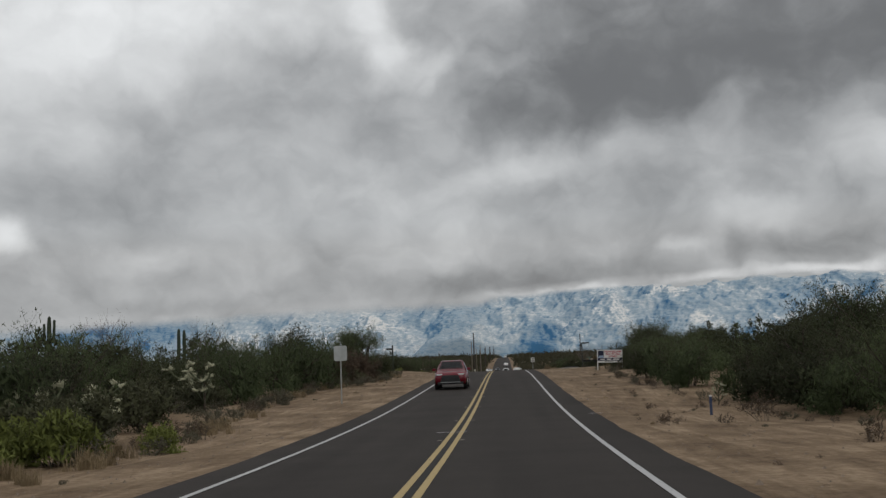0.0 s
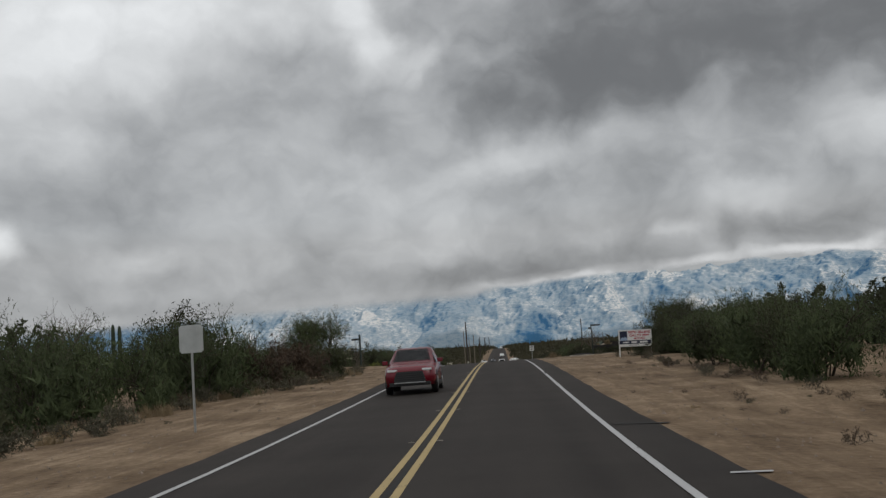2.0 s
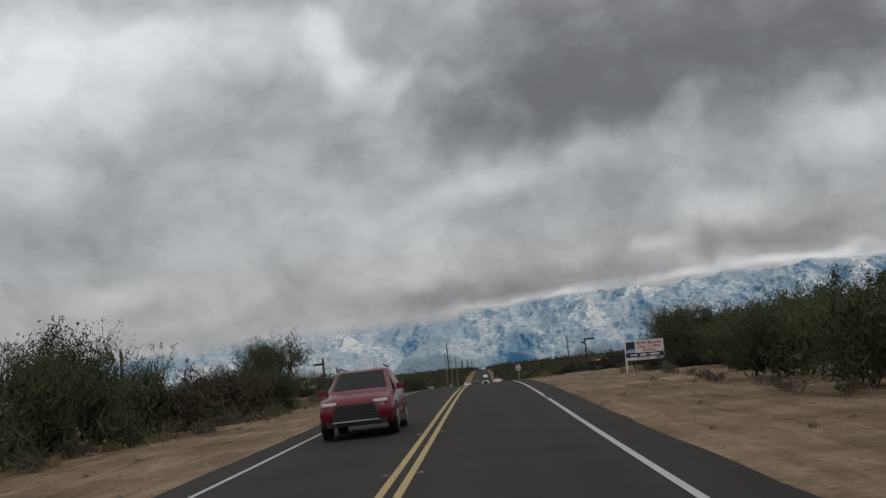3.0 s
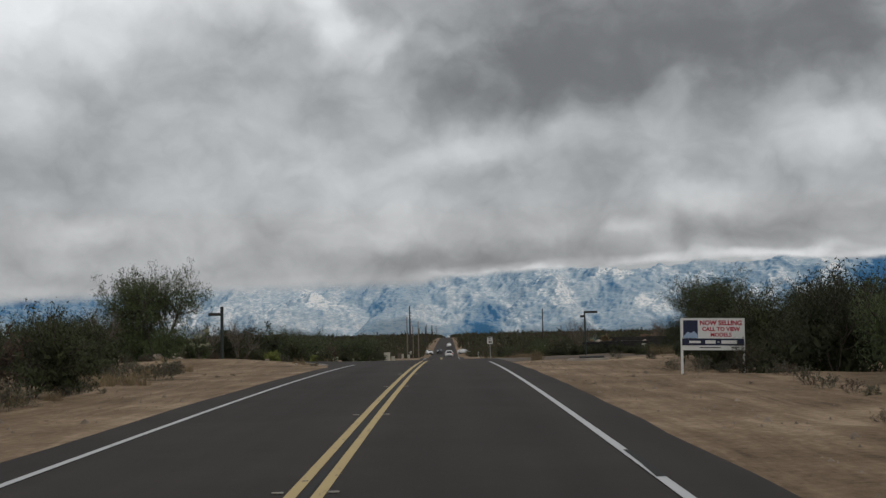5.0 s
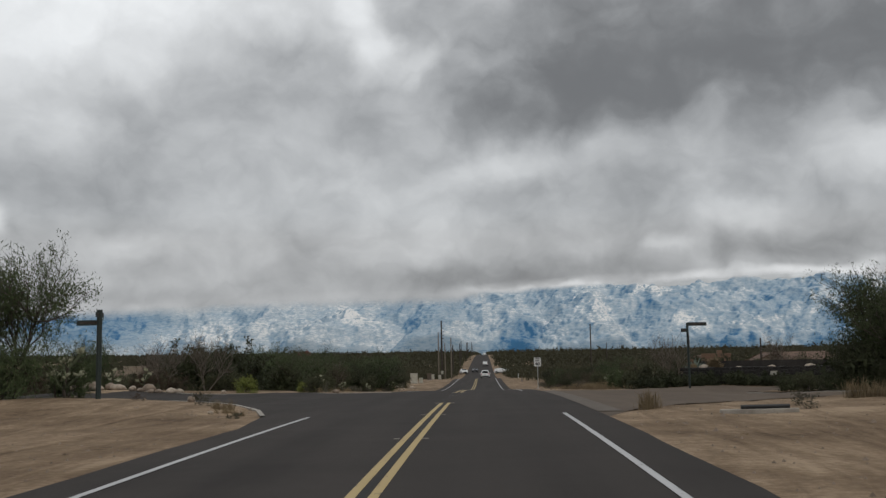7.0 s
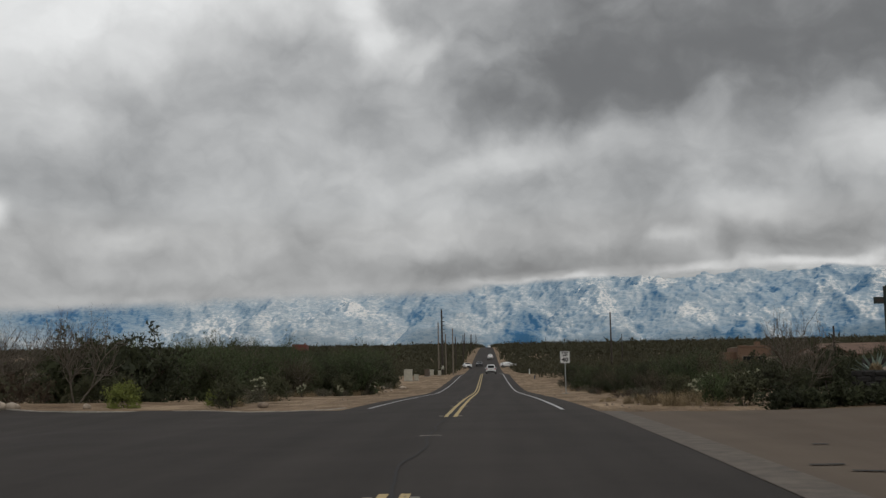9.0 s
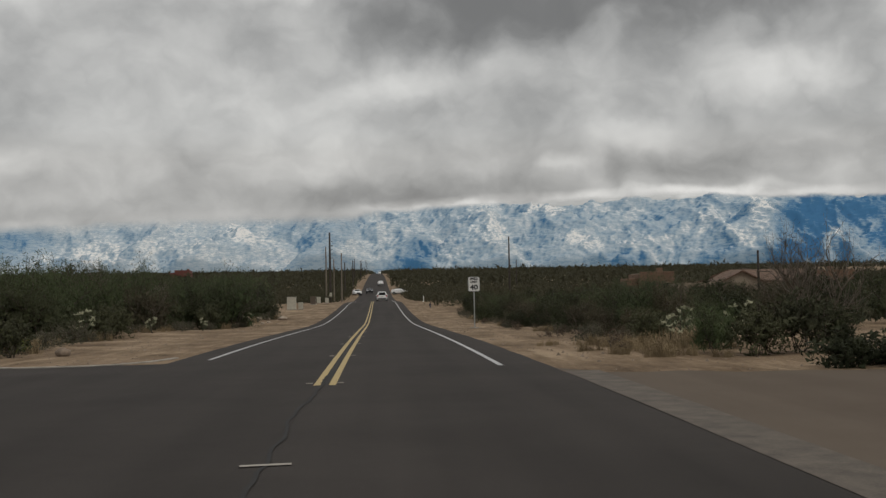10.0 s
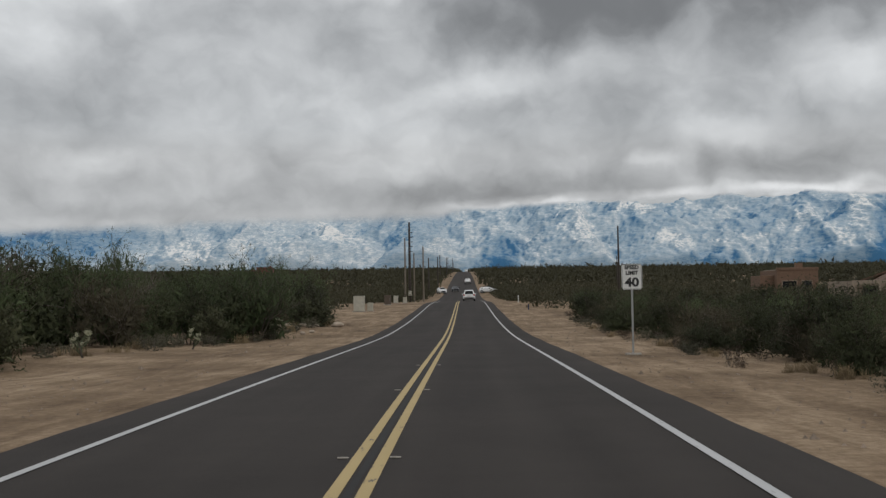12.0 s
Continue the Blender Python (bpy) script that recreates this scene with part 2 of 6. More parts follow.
STUCCO = plain("stucco_tan", (0.30, 0.245, 0.19), 0.9, spread=0.1, bump=0.2)
STUCCO_BROWN = plain("stucco_brown", (0.17, 0.105, 0.070), 0.9, spread=0.1, bump=0.2)
ROOF_TILE = plain("clay_roof", (0.14, 0.083, 0.056), 0.85, spread=0.25, scale=1.2)
BARN_RED = plain("red_wall", (0.16, 0.05, 0.04), 0.8)
DARK_GLASS, _t, _b = material("dark_glass", 0.08)
_b.inputs["Base Color"].default_value = (0.012, 0.014, 0.016, 1)
CAR_RED = plain("car_red", (0.14, 0.006, 0.015), 0.25, spread=0.04)
CAR_WHITE = plain("car_white", (0.74, 0.74, 0.73), 0.25, spread=0.04)
CAR_DARK = plain("car_dark", (0.03, 0.032, 0.036), 0.25, spread=0.04)
RUBBER = plain("rubber", (0.018, 0.018, 0.018), 0.85)
PLASTIC = plain("black_plastic", (0.02, 0.02, 0.021), 0.55)
RIM = plain("alloy_rim", (0.35, 0.35, 0.36), 0.35, 0.8)
LAMP_GLASS = plain("lamp_glass", (0.75, 0.76, 0.78), 0.12, spread=0.03)
TAIL_RED = plain("tail_lamp_red", (0.35, 0.01, 0.01), 0.2, spread=0.03)
BARK = plain("bark", (0.075, 0.06, 0.047), 0.95, spread=0.3, scale=8.0, bump=0.4)
GREY_BARK = plain("grey_bark", (0.15, 0.125, 0.10), 0.95, spread=0.25, scale=8.0, bump=0.4)
MESQUITE = foliage("mesquite_leaf", (0.016, 0.019, 0.008), (0.051, 0.058, 0.023))
BROWN_MESQUITE = foliage("brown_mesquite_leaf", (0.034, 0.028, 0.016), (0.078, 0.066, 0.036))
PALO = foliage("palo_verde_leaf", (0.028, 0.038, 0.016), (0.084, 0.108, 0.042))
CREOSOTE = foliage("creosote_leaf", (0.030, 0.032, 0.016), (0.078, 0.080, 0.038))
DARK_PALO = foliage("dark_palo_verde_leaf", (0.019, 0.026, 0.011), (0.060, 0.074, 0.029))
RUST_TWIG = foliage("rust_twig", (0.030, 0.020, 0.013), (0.095, 0.063, 0.040))
PLAIN_SCRUB = foliage("plain_scrub_leaf", (0.027, 0.026, 0.013), (0.060, 0.055, 0.027))
SAGE = foliage("bursage_leaf", (0.040, 0.039, 0.025), (0.125, 0.114, 0.074))
STRAW = foliage("dry_grass", (0.10, 0.073, 0.040), (0.31, 0.228, 0.128))
BROOM = foliage("turpentine_leaf", (0.065, 0.078, 0.016), (0.165, 0.185, 0.042))
CHOLLA_GREEN = foliage("cholla_joint", (0.035, 0.045, 0.024), (0.10, 0.11, 0.06))
CHOLLA_PALE = foliage("cholla_spines", (0.20, 0.20, 0.125), (0.45, 0.44, 0.30))
CACTUS = plain("saguaro_skin", (0.035, 0.05, 0.028), 0.8, spread=0.25, scale=5.0)
AGAVE = foliage("agave_leaf", (0.08, 0.11, 0.09), (0.20, 0.25, 0.20))

# ---- the road's line and the lie of the land ----
STATION = np.concatenate([np.arange(-80, 700, 2.0), np.arange(700, 5000, 25.0)])
GRADE = np.interp(STATION, [-80, 30, 45, 60, 75, 90, 105, 120, 135, 150, 165, 180, 195, 207, 222, 240, 255, 275, 285, 295, 310, 340, 360, 400, 450, 520, 600, 800, 1000, 5000],
                  [0.0, 0.0019, 0.0152, 0.029, 0.0329, 0.0306, 0.0226, 0.0141, 0.0068, -0.0015, -0.0105, -0.0150, -0.0165, -0.0140, 0.002, 0.0115, 0.0145, 0.0185, 0.013, 0.001, -0.006, 0.0, 0.010, 0.022, 0.033, 0.035, 0.031, 0.0245, 0.018, 0.0178])
LEVEL = np.concatenate([[0], np.cumsum((GRADE[1:] + GRADE[:-1]) / 2 * np.diff(STATION))])
LEVEL -= np.interp(0, STATION, LEVEL)
LEFT_LINE, RIGHT_LINE = -3.22, 3.36
LEFT_EDGE, RIGHT_EDGE = -4.05, 4.28
MOUNDS = ((-12.5, 131, 6, 0.45), (8.6, 50, 9, -0.3), (12, 112, 7, -0.28), (-9, 222, 5, 0.35), (16, 166, 5, 0.25), (-22, 165, 8, 0.3))


def road_z(y):
    return float(np.interp(y, STATION, LEVEL))


def smooth(a, b, v):
    t = min(1.0, max(0.0, (v - a) / (b - a)))
    return t * t * (3 - 2 * t)


def left_street(x):
    return (float(np.interp(-x, [4, 4.35, 4.66, 5.5, 7.9, 12, 20, 80], [121.0, 124.0, 127.0, 130.4, 136.1, 139.5, 141.5, 144.0])),
            float(np.interp(-x, [4, 7.3, 18, 80], [160.0, 159.2, 163.5, 172.0])))


def right_street(x):
    return (float(np.interp(x, [4, 5.2, 7, 10, 16, 80], [123.0, 127.0, 130.5, 133.0, 135.0, 140.0])),
            float(np.interp(x, [4, 5.0, 9, 14, 80], [156.0, 153.9, 152.8, 149.6, 157.0])))


def on_pavement(x, y, grow=0.0):
    if LEFT_EDGE - grow < x < RIGHT_EDGE + grow:
        return True
    if x > 0 and ((x - 24.5) / (12.3 - grow)) ** 2 + ((y - 143.0) / (3.3 - grow)) ** 2 < 1:
        return False
    a, b = left_street(x) if x < 0 else right_street(x)
    return abs(x) < 80 and a - grow < y < b + grow


def land(x, y):
    """The height of the land, without the cut for the pavement."""
    z = road_z(y)
    off = max(0.0, abs(x) - 4.6)
    z += smooth(0, 9, off) * (noise.noise(Vector((x * 0.11, y * 0.11, 0))) * 0.28) + smooth(0, 1.5, off) * noise.noise(Vector((x * 0.7, y * 0.45, 3))) * 0.05
    for cx, cy, r, h in MOUNDS:
        z += h * math.exp(-((x - cx) ** 2 + (y - cy) ** 2) / (r * r)) * smooth(0, 4, off)
    z -= 0.012 * x * smooth(250, 2600, y)
    return z


def ground_z(x, y):
    if on_pavement(x, y, -0.12):
        return land(x, y) - (0.05 if abs(x) < 24 else 0.3)
    return land(x, y) - 0.015


# ---- mesh helpers ----


def to_mesh(name, verts, faces, mat, flat=False):
    me = bpy.data.meshes.new(name)
    me.from_pydata([tuple(v) for v in verts], [], [tuple(f) for f in faces])
    me.materials.append(mat)
    if not flat:
        me.shade_smooth()
    return me


def part(name, bm, mat, parent, label="", flat=True):
    """One bmesh or mesh as one object under a thing or a part."""
    if isinstance(bm, bmesh.types.BMesh):
        me = bpy.data.meshes.new(name)
        bm.to_mesh(me)
        bm.free()
        me.materials.append(mat)
        if not flat:
            me.shade_smooth()
    else:
        me = bm
    ob = new(name, me)
    ob.parent = parent
    return tagged(ob, label)


def thing(name, label, category, x=0.0, y=0.0, z=None, turn=0.0, group="", kind=""):
    ob = new(name)
    ob.matrix_basis = pose(x, y, ground_z(x, y) if z is None else z, 0, 0, turn)
    return tagged(ob, label, category, group, kind)


def box(w, d, h, x=0.0, y=0.0, z=0.0, bevel=0.0, bm=None):
    """A bevelled block that stands on z."""
    bm = bm or bmesh.new()
    got = bmesh.ops.create_cube(bm, size=1, matrix=Matrix.Translation((x, y, z + h / 2)) @ Matrix.Diagonal((w, d, h, 1)))
    if bevel:
        edges = list({e for v in got["verts"] for e in v.link_edges})
        bmesh.ops.bevel(bm, geom=edges, offset=bevel, segments=2, affect="EDGES", profile=0.7)
    return bm


def rod(r0, r1, a, b, sides=10, bm=None):
    """A tapered rod from a to b."""
    bm = bm or bmesh.new()
    a, b = Vector(a), Vector(b)
    turn = (b - a).to_track_quat("Z", "Y").to_matrix().to_4x4()
    bmesh.ops.create_cone(bm, cap_ends=True, segments=sides, radius1=r0, radius2=r1, depth=(b - a).length,
                          matrix=Matrix.Translation((a + b) / 2) @ turn)
    return bm


def lettering(text, size, mat, parent, x, y, z, turn=0.0, bold=0.0, wide=1.0, name="lettering"):
    """Upright letters, centred at x, z, that face -y."""
    cu = bpy.data.curves.new("letters", "FONT")
    cu.body, cu.size, cu.align_x, cu.align_y, cu.offset, cu.extrude = text, size, "CENTER", "CENTER", bold, 0.002
    cu.resolution_u = 3
    tmp = bpy.data.objects.new("letters", cu)
    scene.collection.objects.link(tmp)
    bpy.context.view_layer.update()
    me = bpy.data.meshes.new_from_object(tmp.evaluated_get(bpy.context.evaluated_depsgraph_get()))
    bpy.data.objects.remove(tmp)
    me.transform(pose(x, y, z, 90, 0, turn) @ Matrix.Diagonal((wide, 1, 1, 1)))
    me.materials.clear()
    me.materials.append(mat)
    ob = new(name, me)
    ob.parent = parent
    return ob


def strip(name, points, half, mat, lift, kind="structure", label="", category="", parent=None):
    """A flat band along points (x, y), laid on the pavement."""
    verts, faces = [], []
    for i, (x, y) in enumerate(points):
        a, b = points[max(0, i - 1)], points[min(len(points) - 1, i + 1)]
        d = Vector((b[0] - a[0], b[1] - a[1])).normalized()
        for s in (-half, half):
            verts.append((x - d.y * -s, y - d.x * s, land(x, y) + lift))
        if i:
            faces.append((2 * i - 2, 2 * i - 1, 2 * i + 1, 2 * i))
    ob = new(name, to_mesh(name, verts, faces, mat))
    if parent:
        ob.parent = parent
        return ob
    return tagged(ob, label, category, "", kind)


# ---- ground, road, side streets, lines ----
def spread(a, b, n, power):
    return [a + (b - a) * (i / n) ** power for i in range(n + 1)]


side = [0.0, 2.0, 3.9, 4.1, 4.3, 4.6] + [5 + 0.6 * i for i in range(20)] + [17 + 1.5 * i for i in range(16)] + spread(42, 2900, 22, 2.6)[1:]
gx = [-v for v in reversed(side[1:])] + side
gy = [-120, -80] + [-60 + 10 * i for i in range(7)] + [4 + 1.0 * i for i in range(250)] + [256 + 4 * i for i in range(36)] + spread(400, 4100, 60, 1.8)[1:]
verts = [(x, y, ground_z(x, y)) for y in gy for x in gx]
n = len(gx)
faces = [(j * n + i, j * n + i + 1, (j + 1) * n + i + 1, (j + 1) * n + i) for j in range(len(gy) - 1) for i in range(n - 1)]
tagged(new("ground", to_mesh("ground", verts, faces, SAND)), "tan sandy desert ground with wheel tracks along the road", "ground", kind="structure")

ry = [-120 + 10 * i for i in range(12)] + [0 + 2.0 * i for i in range(200)] + spread(400, 4000, 60, 1.6)
rng = random.Random(5)
verts, faces = [], []
for j, y in enumerate(ry):
    wob = [rng.uniform(-0.035, 0.035), rng.uniform(-0.035, 0.035)]
    xs = [LEFT_EDGE + wob[0], LEFT_LINE, -1.6, 0, 1.7, RIGHT_LINE, RIGHT_EDGE + wob[1]]
    verts += [(x, y, land(0, y) - 0.012 * x * smooth(250, 2600, y) + 0.0 - 0.004 * abs(x) * 0.3) for x in xs]
    if j:
        faces += [((j - 1) * 7 + i, (j - 1) * 7 + i + 1, j * 7 + i + 1, j * 7 + i) for i in range(6)]
road = tagged(new("road", to_mesh("road", verts, faces, ASPHALT)), "dark grey two-lane asphalt road with worn paint", "road", kind="structure")


def street(name, xs, edges, mat, label, n=30):
    verts, faces = [], []
    for j, x in enumerate(xs):
        a, b = edges(x)
        verts += [(x, a + (b - a) * i / n, land(x, a + (b - a) * i / n) - 0.012) for i in range(n + 1)]
        if j:
            faces += [((j - 1) * (n + 1) + i, (j - 1) * (n + 1) + i + 1, j * (n + 1) + i + 1, j * (n + 1) + i) for i in range(n)]
    return tagged(new(name, to_mesh(name, verts, faces, mat)), label, "road", kind="structure")


street("road_left", [-3.95 - 0.1 * i for i in range(40)] + [-8 - 0.5 * i for i in range(24)] + [-20 - 4 * i for i in range(15)], left_street, ASPHALT, "asphalt side street with a concrete kerb")
street("road_right", [4.0 + 0.1 * i for i in range(40)] + [8 + 0.5 * i for i in range(24)] + [20 + 4 * i for i in range(15)], right_street, OLD_ASPHALT, "pale weathered side street beside the stone wall")


def along(x, a, b, step=4.0):
    k = max(2, int((b - a) / step))
    return [(x, a + (b - a) * i / k) for i in range(k + 1)]


for a, b in ((-100, 134.6), (152.3, 330)):
    for x in (-0.125, 0.125):
        strip("yellow_line", along(x, a, b), 0.058, YELLOW, 0.006, label="worn yellow stripe of the double centre line", category="road marking")
for x, spans in ((LEFT_LINE, ((-100, 125.8), (161.0, 330))), (RIGHT_LINE, ((-100, 125.9), (156.2, 330)))):
    for a, b in spans:
        strip("white_line", along(x, a, b), 0.055, WHITE_LINE, 0.006, label="white edge line of the road", category="road marking")
for y in (39.3, 47.9, 56.4, 64.9, 73.4, 83.5, 92.0, 100.8, 109.0, 117.5, 126.0, 134.2, 152.7, 161.4, 169.3, 177.8, 186.0):
    for x in (-0.27, 0.25):
        ob = new("road_reflector", None)
        ob.matrix_basis = pose(x, y, land(x, y) + 0.004)
        tagged(ob, "small pale reflective marker glued beside the centre line", "road marker", "reflectors along the centre line")
        part("lens", box(0.11, 0.045, 0.014, bevel=0.004), CONCRETE, ob)
strip("survey_mark", [(-0.55, 42.45), (0.25, 42.45)], 0.07, WHITE_LINE, 0.008, label="short white survey bar painted across the centre line", category="road marking")
strip("survey_mark", [(4.03, 49.5), (4.5, 49.4)], 0.08, WHITE_LINE, 0.006, label="short white bar painted on the shoulder", category="road marking")
strip("survey_mark", [(-0.33, 144.1), (0.12, 144.15)], 0.05, CONCRETE, 0.011, label="short white bar painted in the junction", category="road marking")
strip("tar_patch", [(3.5, 57.5), (3.9, 57.35), (4.25, 57.1), (4.5, 57.0)], 0.13, TAR, 0.003, label="dark tar strip across the road shoulder", category="road patch")
strip("tar_patch", [(3.37, 84.0), (3.40, 85.0), (3.41, 86.2)], 0.05, TAR, 0.009, label="dark tar smear over the white edge line", category="road patch")
crack, x = [], 0.02
for i in range(90):
    x += rng.uniform(-0.03, 0.03) - 0.12 * x * 0.3
    crack.append((x - 0.05 + 0.10 * math.sin(i * 0.3) * 0.3, 133.5 + i * 0.25))
strip("road_crack", crack, 0.022, TAR, 0.009, label="dark open crack along the centre joint of the junction", category="road crack")
for a, b in ((-20, 134.4), (152.5, 320)):
    joint_line = [(0.012 * math.sin(y * 0.9) + rng.uniform(-0.008, 0.008), y) for _, y in along(0, a, b, 1.5)]
    strip("road_joint", joint_line, 0.034, TAR, 0.003, label="dark worn joint between the two yellow stripes", category="road joint")
strip("gutter", [(4.62, 126.5), (4.62, 132), (4.62, 140), (4.62, 148), (4.62, 154.2)], 0.33, GUTTER, 0.004, label="pale concrete gutter band across the side street mouth", category="gutter")
for cx, cy, w in ((5.55, 137.1, 0.22), (5.85, 136.2, 0.25), (6.4, 140.2, 0.12)):
    strip("tar_patch", [(cx - w, cy + 0.05), (cx, cy), (cx + w, cy - 0.04)], 0.07, TAR, 0.006, label="dark patch in the pale side street", category="road patch")

# ---- mountains and the cloud that lies on them ----
def swell(u, v, seed):
    """Smooth gradient noise over a plane, about -1 to 1."""
    i, j = np.floor(u).astype(np.int64), np.floor(v).astype(np.int64)
    fu, fv = u - i, v - j
    wu, wv = (w * w * w * (w * (w * 6 - 15) + 10) for w in (fu, fv))

    def corner(a, b):
        h = ((i + a) * 374761393 + (j + b) * 668265263 + seed * 974634917) & 0xFFFFFFFF
        h = ((h ^ (h >> 13)) * 1274126177) & 0xFFFFFFFF
        t = (h ^ (h >> 16)) / 4294967296.0 * 2 * np.pi
        return np.cos(t) * (fu - a) + np.sin(t) * (fv - b)

    low = corner(0, 0) * (1 - wu) + corner(1, 0) * wu
    high = corner(0, 1) * (1 - wu) + corner(1, 1) * wu
    return (low * (1 - wv) + high * wv) * 1.5


def crests(u, v, seed, octaves, gain=0.5):
    """Sharp ridges with side ridges of their own, 0 to about 1."""
    total, amount, weight, whole = 0.0, 1.0, 1.0, 0.0
    for k in range(octaves):
        r = (1 - np.abs(swell(u * 2.03 ** k, v * 2.03 ** k, seed + k))) ** 2
        total = total + r * amount * weight
        weight = np.clip(r * 1.4, 0, 1)
        whole += amount
        amount *= gain
    return total / whole


def mountain_material():
    m, tree, b = material("hazy_snow_and_rock", 0.85)
    node, calc, vec = nodes_of(tree)
    at = node("ShaderNodeTexCoord").outputs["Object"]
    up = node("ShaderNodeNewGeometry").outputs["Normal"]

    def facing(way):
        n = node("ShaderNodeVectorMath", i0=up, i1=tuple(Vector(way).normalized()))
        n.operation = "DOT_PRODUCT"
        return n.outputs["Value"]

    # slopes turned to the light are painted paler; snow slides off the steep ones
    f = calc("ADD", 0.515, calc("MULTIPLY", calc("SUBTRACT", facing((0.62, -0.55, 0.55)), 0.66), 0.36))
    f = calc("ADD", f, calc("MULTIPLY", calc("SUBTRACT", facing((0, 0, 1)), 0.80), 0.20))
    fine = node("ShaderNodeTexNoise", Vector=vec("MULTIPLY", at, (0.16, 0.06, 0.26)), Scale=1.0, Detail=7.0, Roughness=0.72).outputs[0]
    wide = node("ShaderNodeTexNoise", Vector=vec("MULTIPLY", at, (0.006, 0.003, 0.010)), Scale=1.0, Detail=4.0).outputs[0]
    f = calc("ADD", f, calc("MULTIPLY", calc("SUBTRACT", fine, 0.5), 0.20))
    f = calc("ADD", f, calc("MULTIPLY", calc("SUBTRACT", wide, 0.5), 0.14))
    # short level strokes of bare rock under the ledges
    def seams(scale, sharp, rough):
        """Thin winding lines, 0 to 1."""
        n = node("ShaderNodeTexNoise", Vector=vec("MULTIPLY", at, scale), Scale=1.0, Detail=6.0, Roughness=rough, Distortion=0.5).outputs[0]
        return node("ShaderNodeMapRange", Value=calc("ABSOLUTE", calc("SUBTRACT", n, 0.5)), i1=0.0, i2=sharp, i3=1.0, i4=0.0).outputs[0]

    f = calc("SUBTRACT", f, calc("MULTIPLY", seams((0.022, 0.010, 0.085), 0.045, 0.55), 0.13))
    f = calc("ADD", f, calc("MULTIPLY", seams((0.020, 0.010, 0.060), 0.05, 0.6), 0.06))
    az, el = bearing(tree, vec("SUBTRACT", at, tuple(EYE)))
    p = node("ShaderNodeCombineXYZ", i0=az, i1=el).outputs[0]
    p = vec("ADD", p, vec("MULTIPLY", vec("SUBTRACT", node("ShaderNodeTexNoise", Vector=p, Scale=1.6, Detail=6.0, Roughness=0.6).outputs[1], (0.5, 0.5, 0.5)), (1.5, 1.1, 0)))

    # painted sunlight: thin seams that turn paler inside the sunlit patches
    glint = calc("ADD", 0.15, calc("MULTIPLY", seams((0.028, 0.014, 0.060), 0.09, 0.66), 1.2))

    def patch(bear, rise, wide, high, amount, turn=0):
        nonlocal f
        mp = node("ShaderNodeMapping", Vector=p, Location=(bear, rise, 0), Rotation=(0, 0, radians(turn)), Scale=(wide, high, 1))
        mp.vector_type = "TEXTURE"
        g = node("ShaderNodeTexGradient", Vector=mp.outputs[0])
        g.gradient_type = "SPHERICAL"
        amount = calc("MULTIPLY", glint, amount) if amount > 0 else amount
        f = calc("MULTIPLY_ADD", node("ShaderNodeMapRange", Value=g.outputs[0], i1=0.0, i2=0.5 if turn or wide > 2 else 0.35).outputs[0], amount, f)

    # bare spurs and gullies, with cloud shadow painted in as darker blue
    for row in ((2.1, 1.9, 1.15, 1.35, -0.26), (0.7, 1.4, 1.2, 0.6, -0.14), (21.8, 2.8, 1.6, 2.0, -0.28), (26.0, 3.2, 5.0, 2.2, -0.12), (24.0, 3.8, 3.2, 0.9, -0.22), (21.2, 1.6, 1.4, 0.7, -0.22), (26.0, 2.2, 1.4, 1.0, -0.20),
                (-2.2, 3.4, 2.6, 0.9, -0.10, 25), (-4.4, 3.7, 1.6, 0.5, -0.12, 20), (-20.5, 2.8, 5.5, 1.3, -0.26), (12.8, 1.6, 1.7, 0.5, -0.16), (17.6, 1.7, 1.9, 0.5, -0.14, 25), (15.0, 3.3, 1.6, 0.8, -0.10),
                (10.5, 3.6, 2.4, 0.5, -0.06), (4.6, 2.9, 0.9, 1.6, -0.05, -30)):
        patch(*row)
    # sunlit faces, their brightness put into the snow's colour
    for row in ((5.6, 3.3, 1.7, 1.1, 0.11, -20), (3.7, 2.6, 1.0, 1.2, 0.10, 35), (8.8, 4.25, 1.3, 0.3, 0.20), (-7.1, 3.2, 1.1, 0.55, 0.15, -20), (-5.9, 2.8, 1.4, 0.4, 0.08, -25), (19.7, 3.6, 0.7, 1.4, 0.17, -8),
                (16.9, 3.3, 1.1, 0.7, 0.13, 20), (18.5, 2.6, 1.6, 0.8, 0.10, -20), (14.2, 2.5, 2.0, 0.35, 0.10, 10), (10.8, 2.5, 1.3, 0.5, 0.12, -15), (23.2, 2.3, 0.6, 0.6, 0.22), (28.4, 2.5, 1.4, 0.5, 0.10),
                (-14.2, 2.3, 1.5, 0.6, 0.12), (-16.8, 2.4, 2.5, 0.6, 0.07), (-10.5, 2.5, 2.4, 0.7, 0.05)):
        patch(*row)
    # the blue of distance haze is painted into the rock and snow tones
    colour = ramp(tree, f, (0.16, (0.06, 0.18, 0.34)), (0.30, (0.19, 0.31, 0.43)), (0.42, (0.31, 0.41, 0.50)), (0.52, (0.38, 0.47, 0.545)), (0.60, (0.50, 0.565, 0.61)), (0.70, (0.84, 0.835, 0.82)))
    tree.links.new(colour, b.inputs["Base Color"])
    b.inputs["Specular IOR Level"].default_value = 0.05
    return m


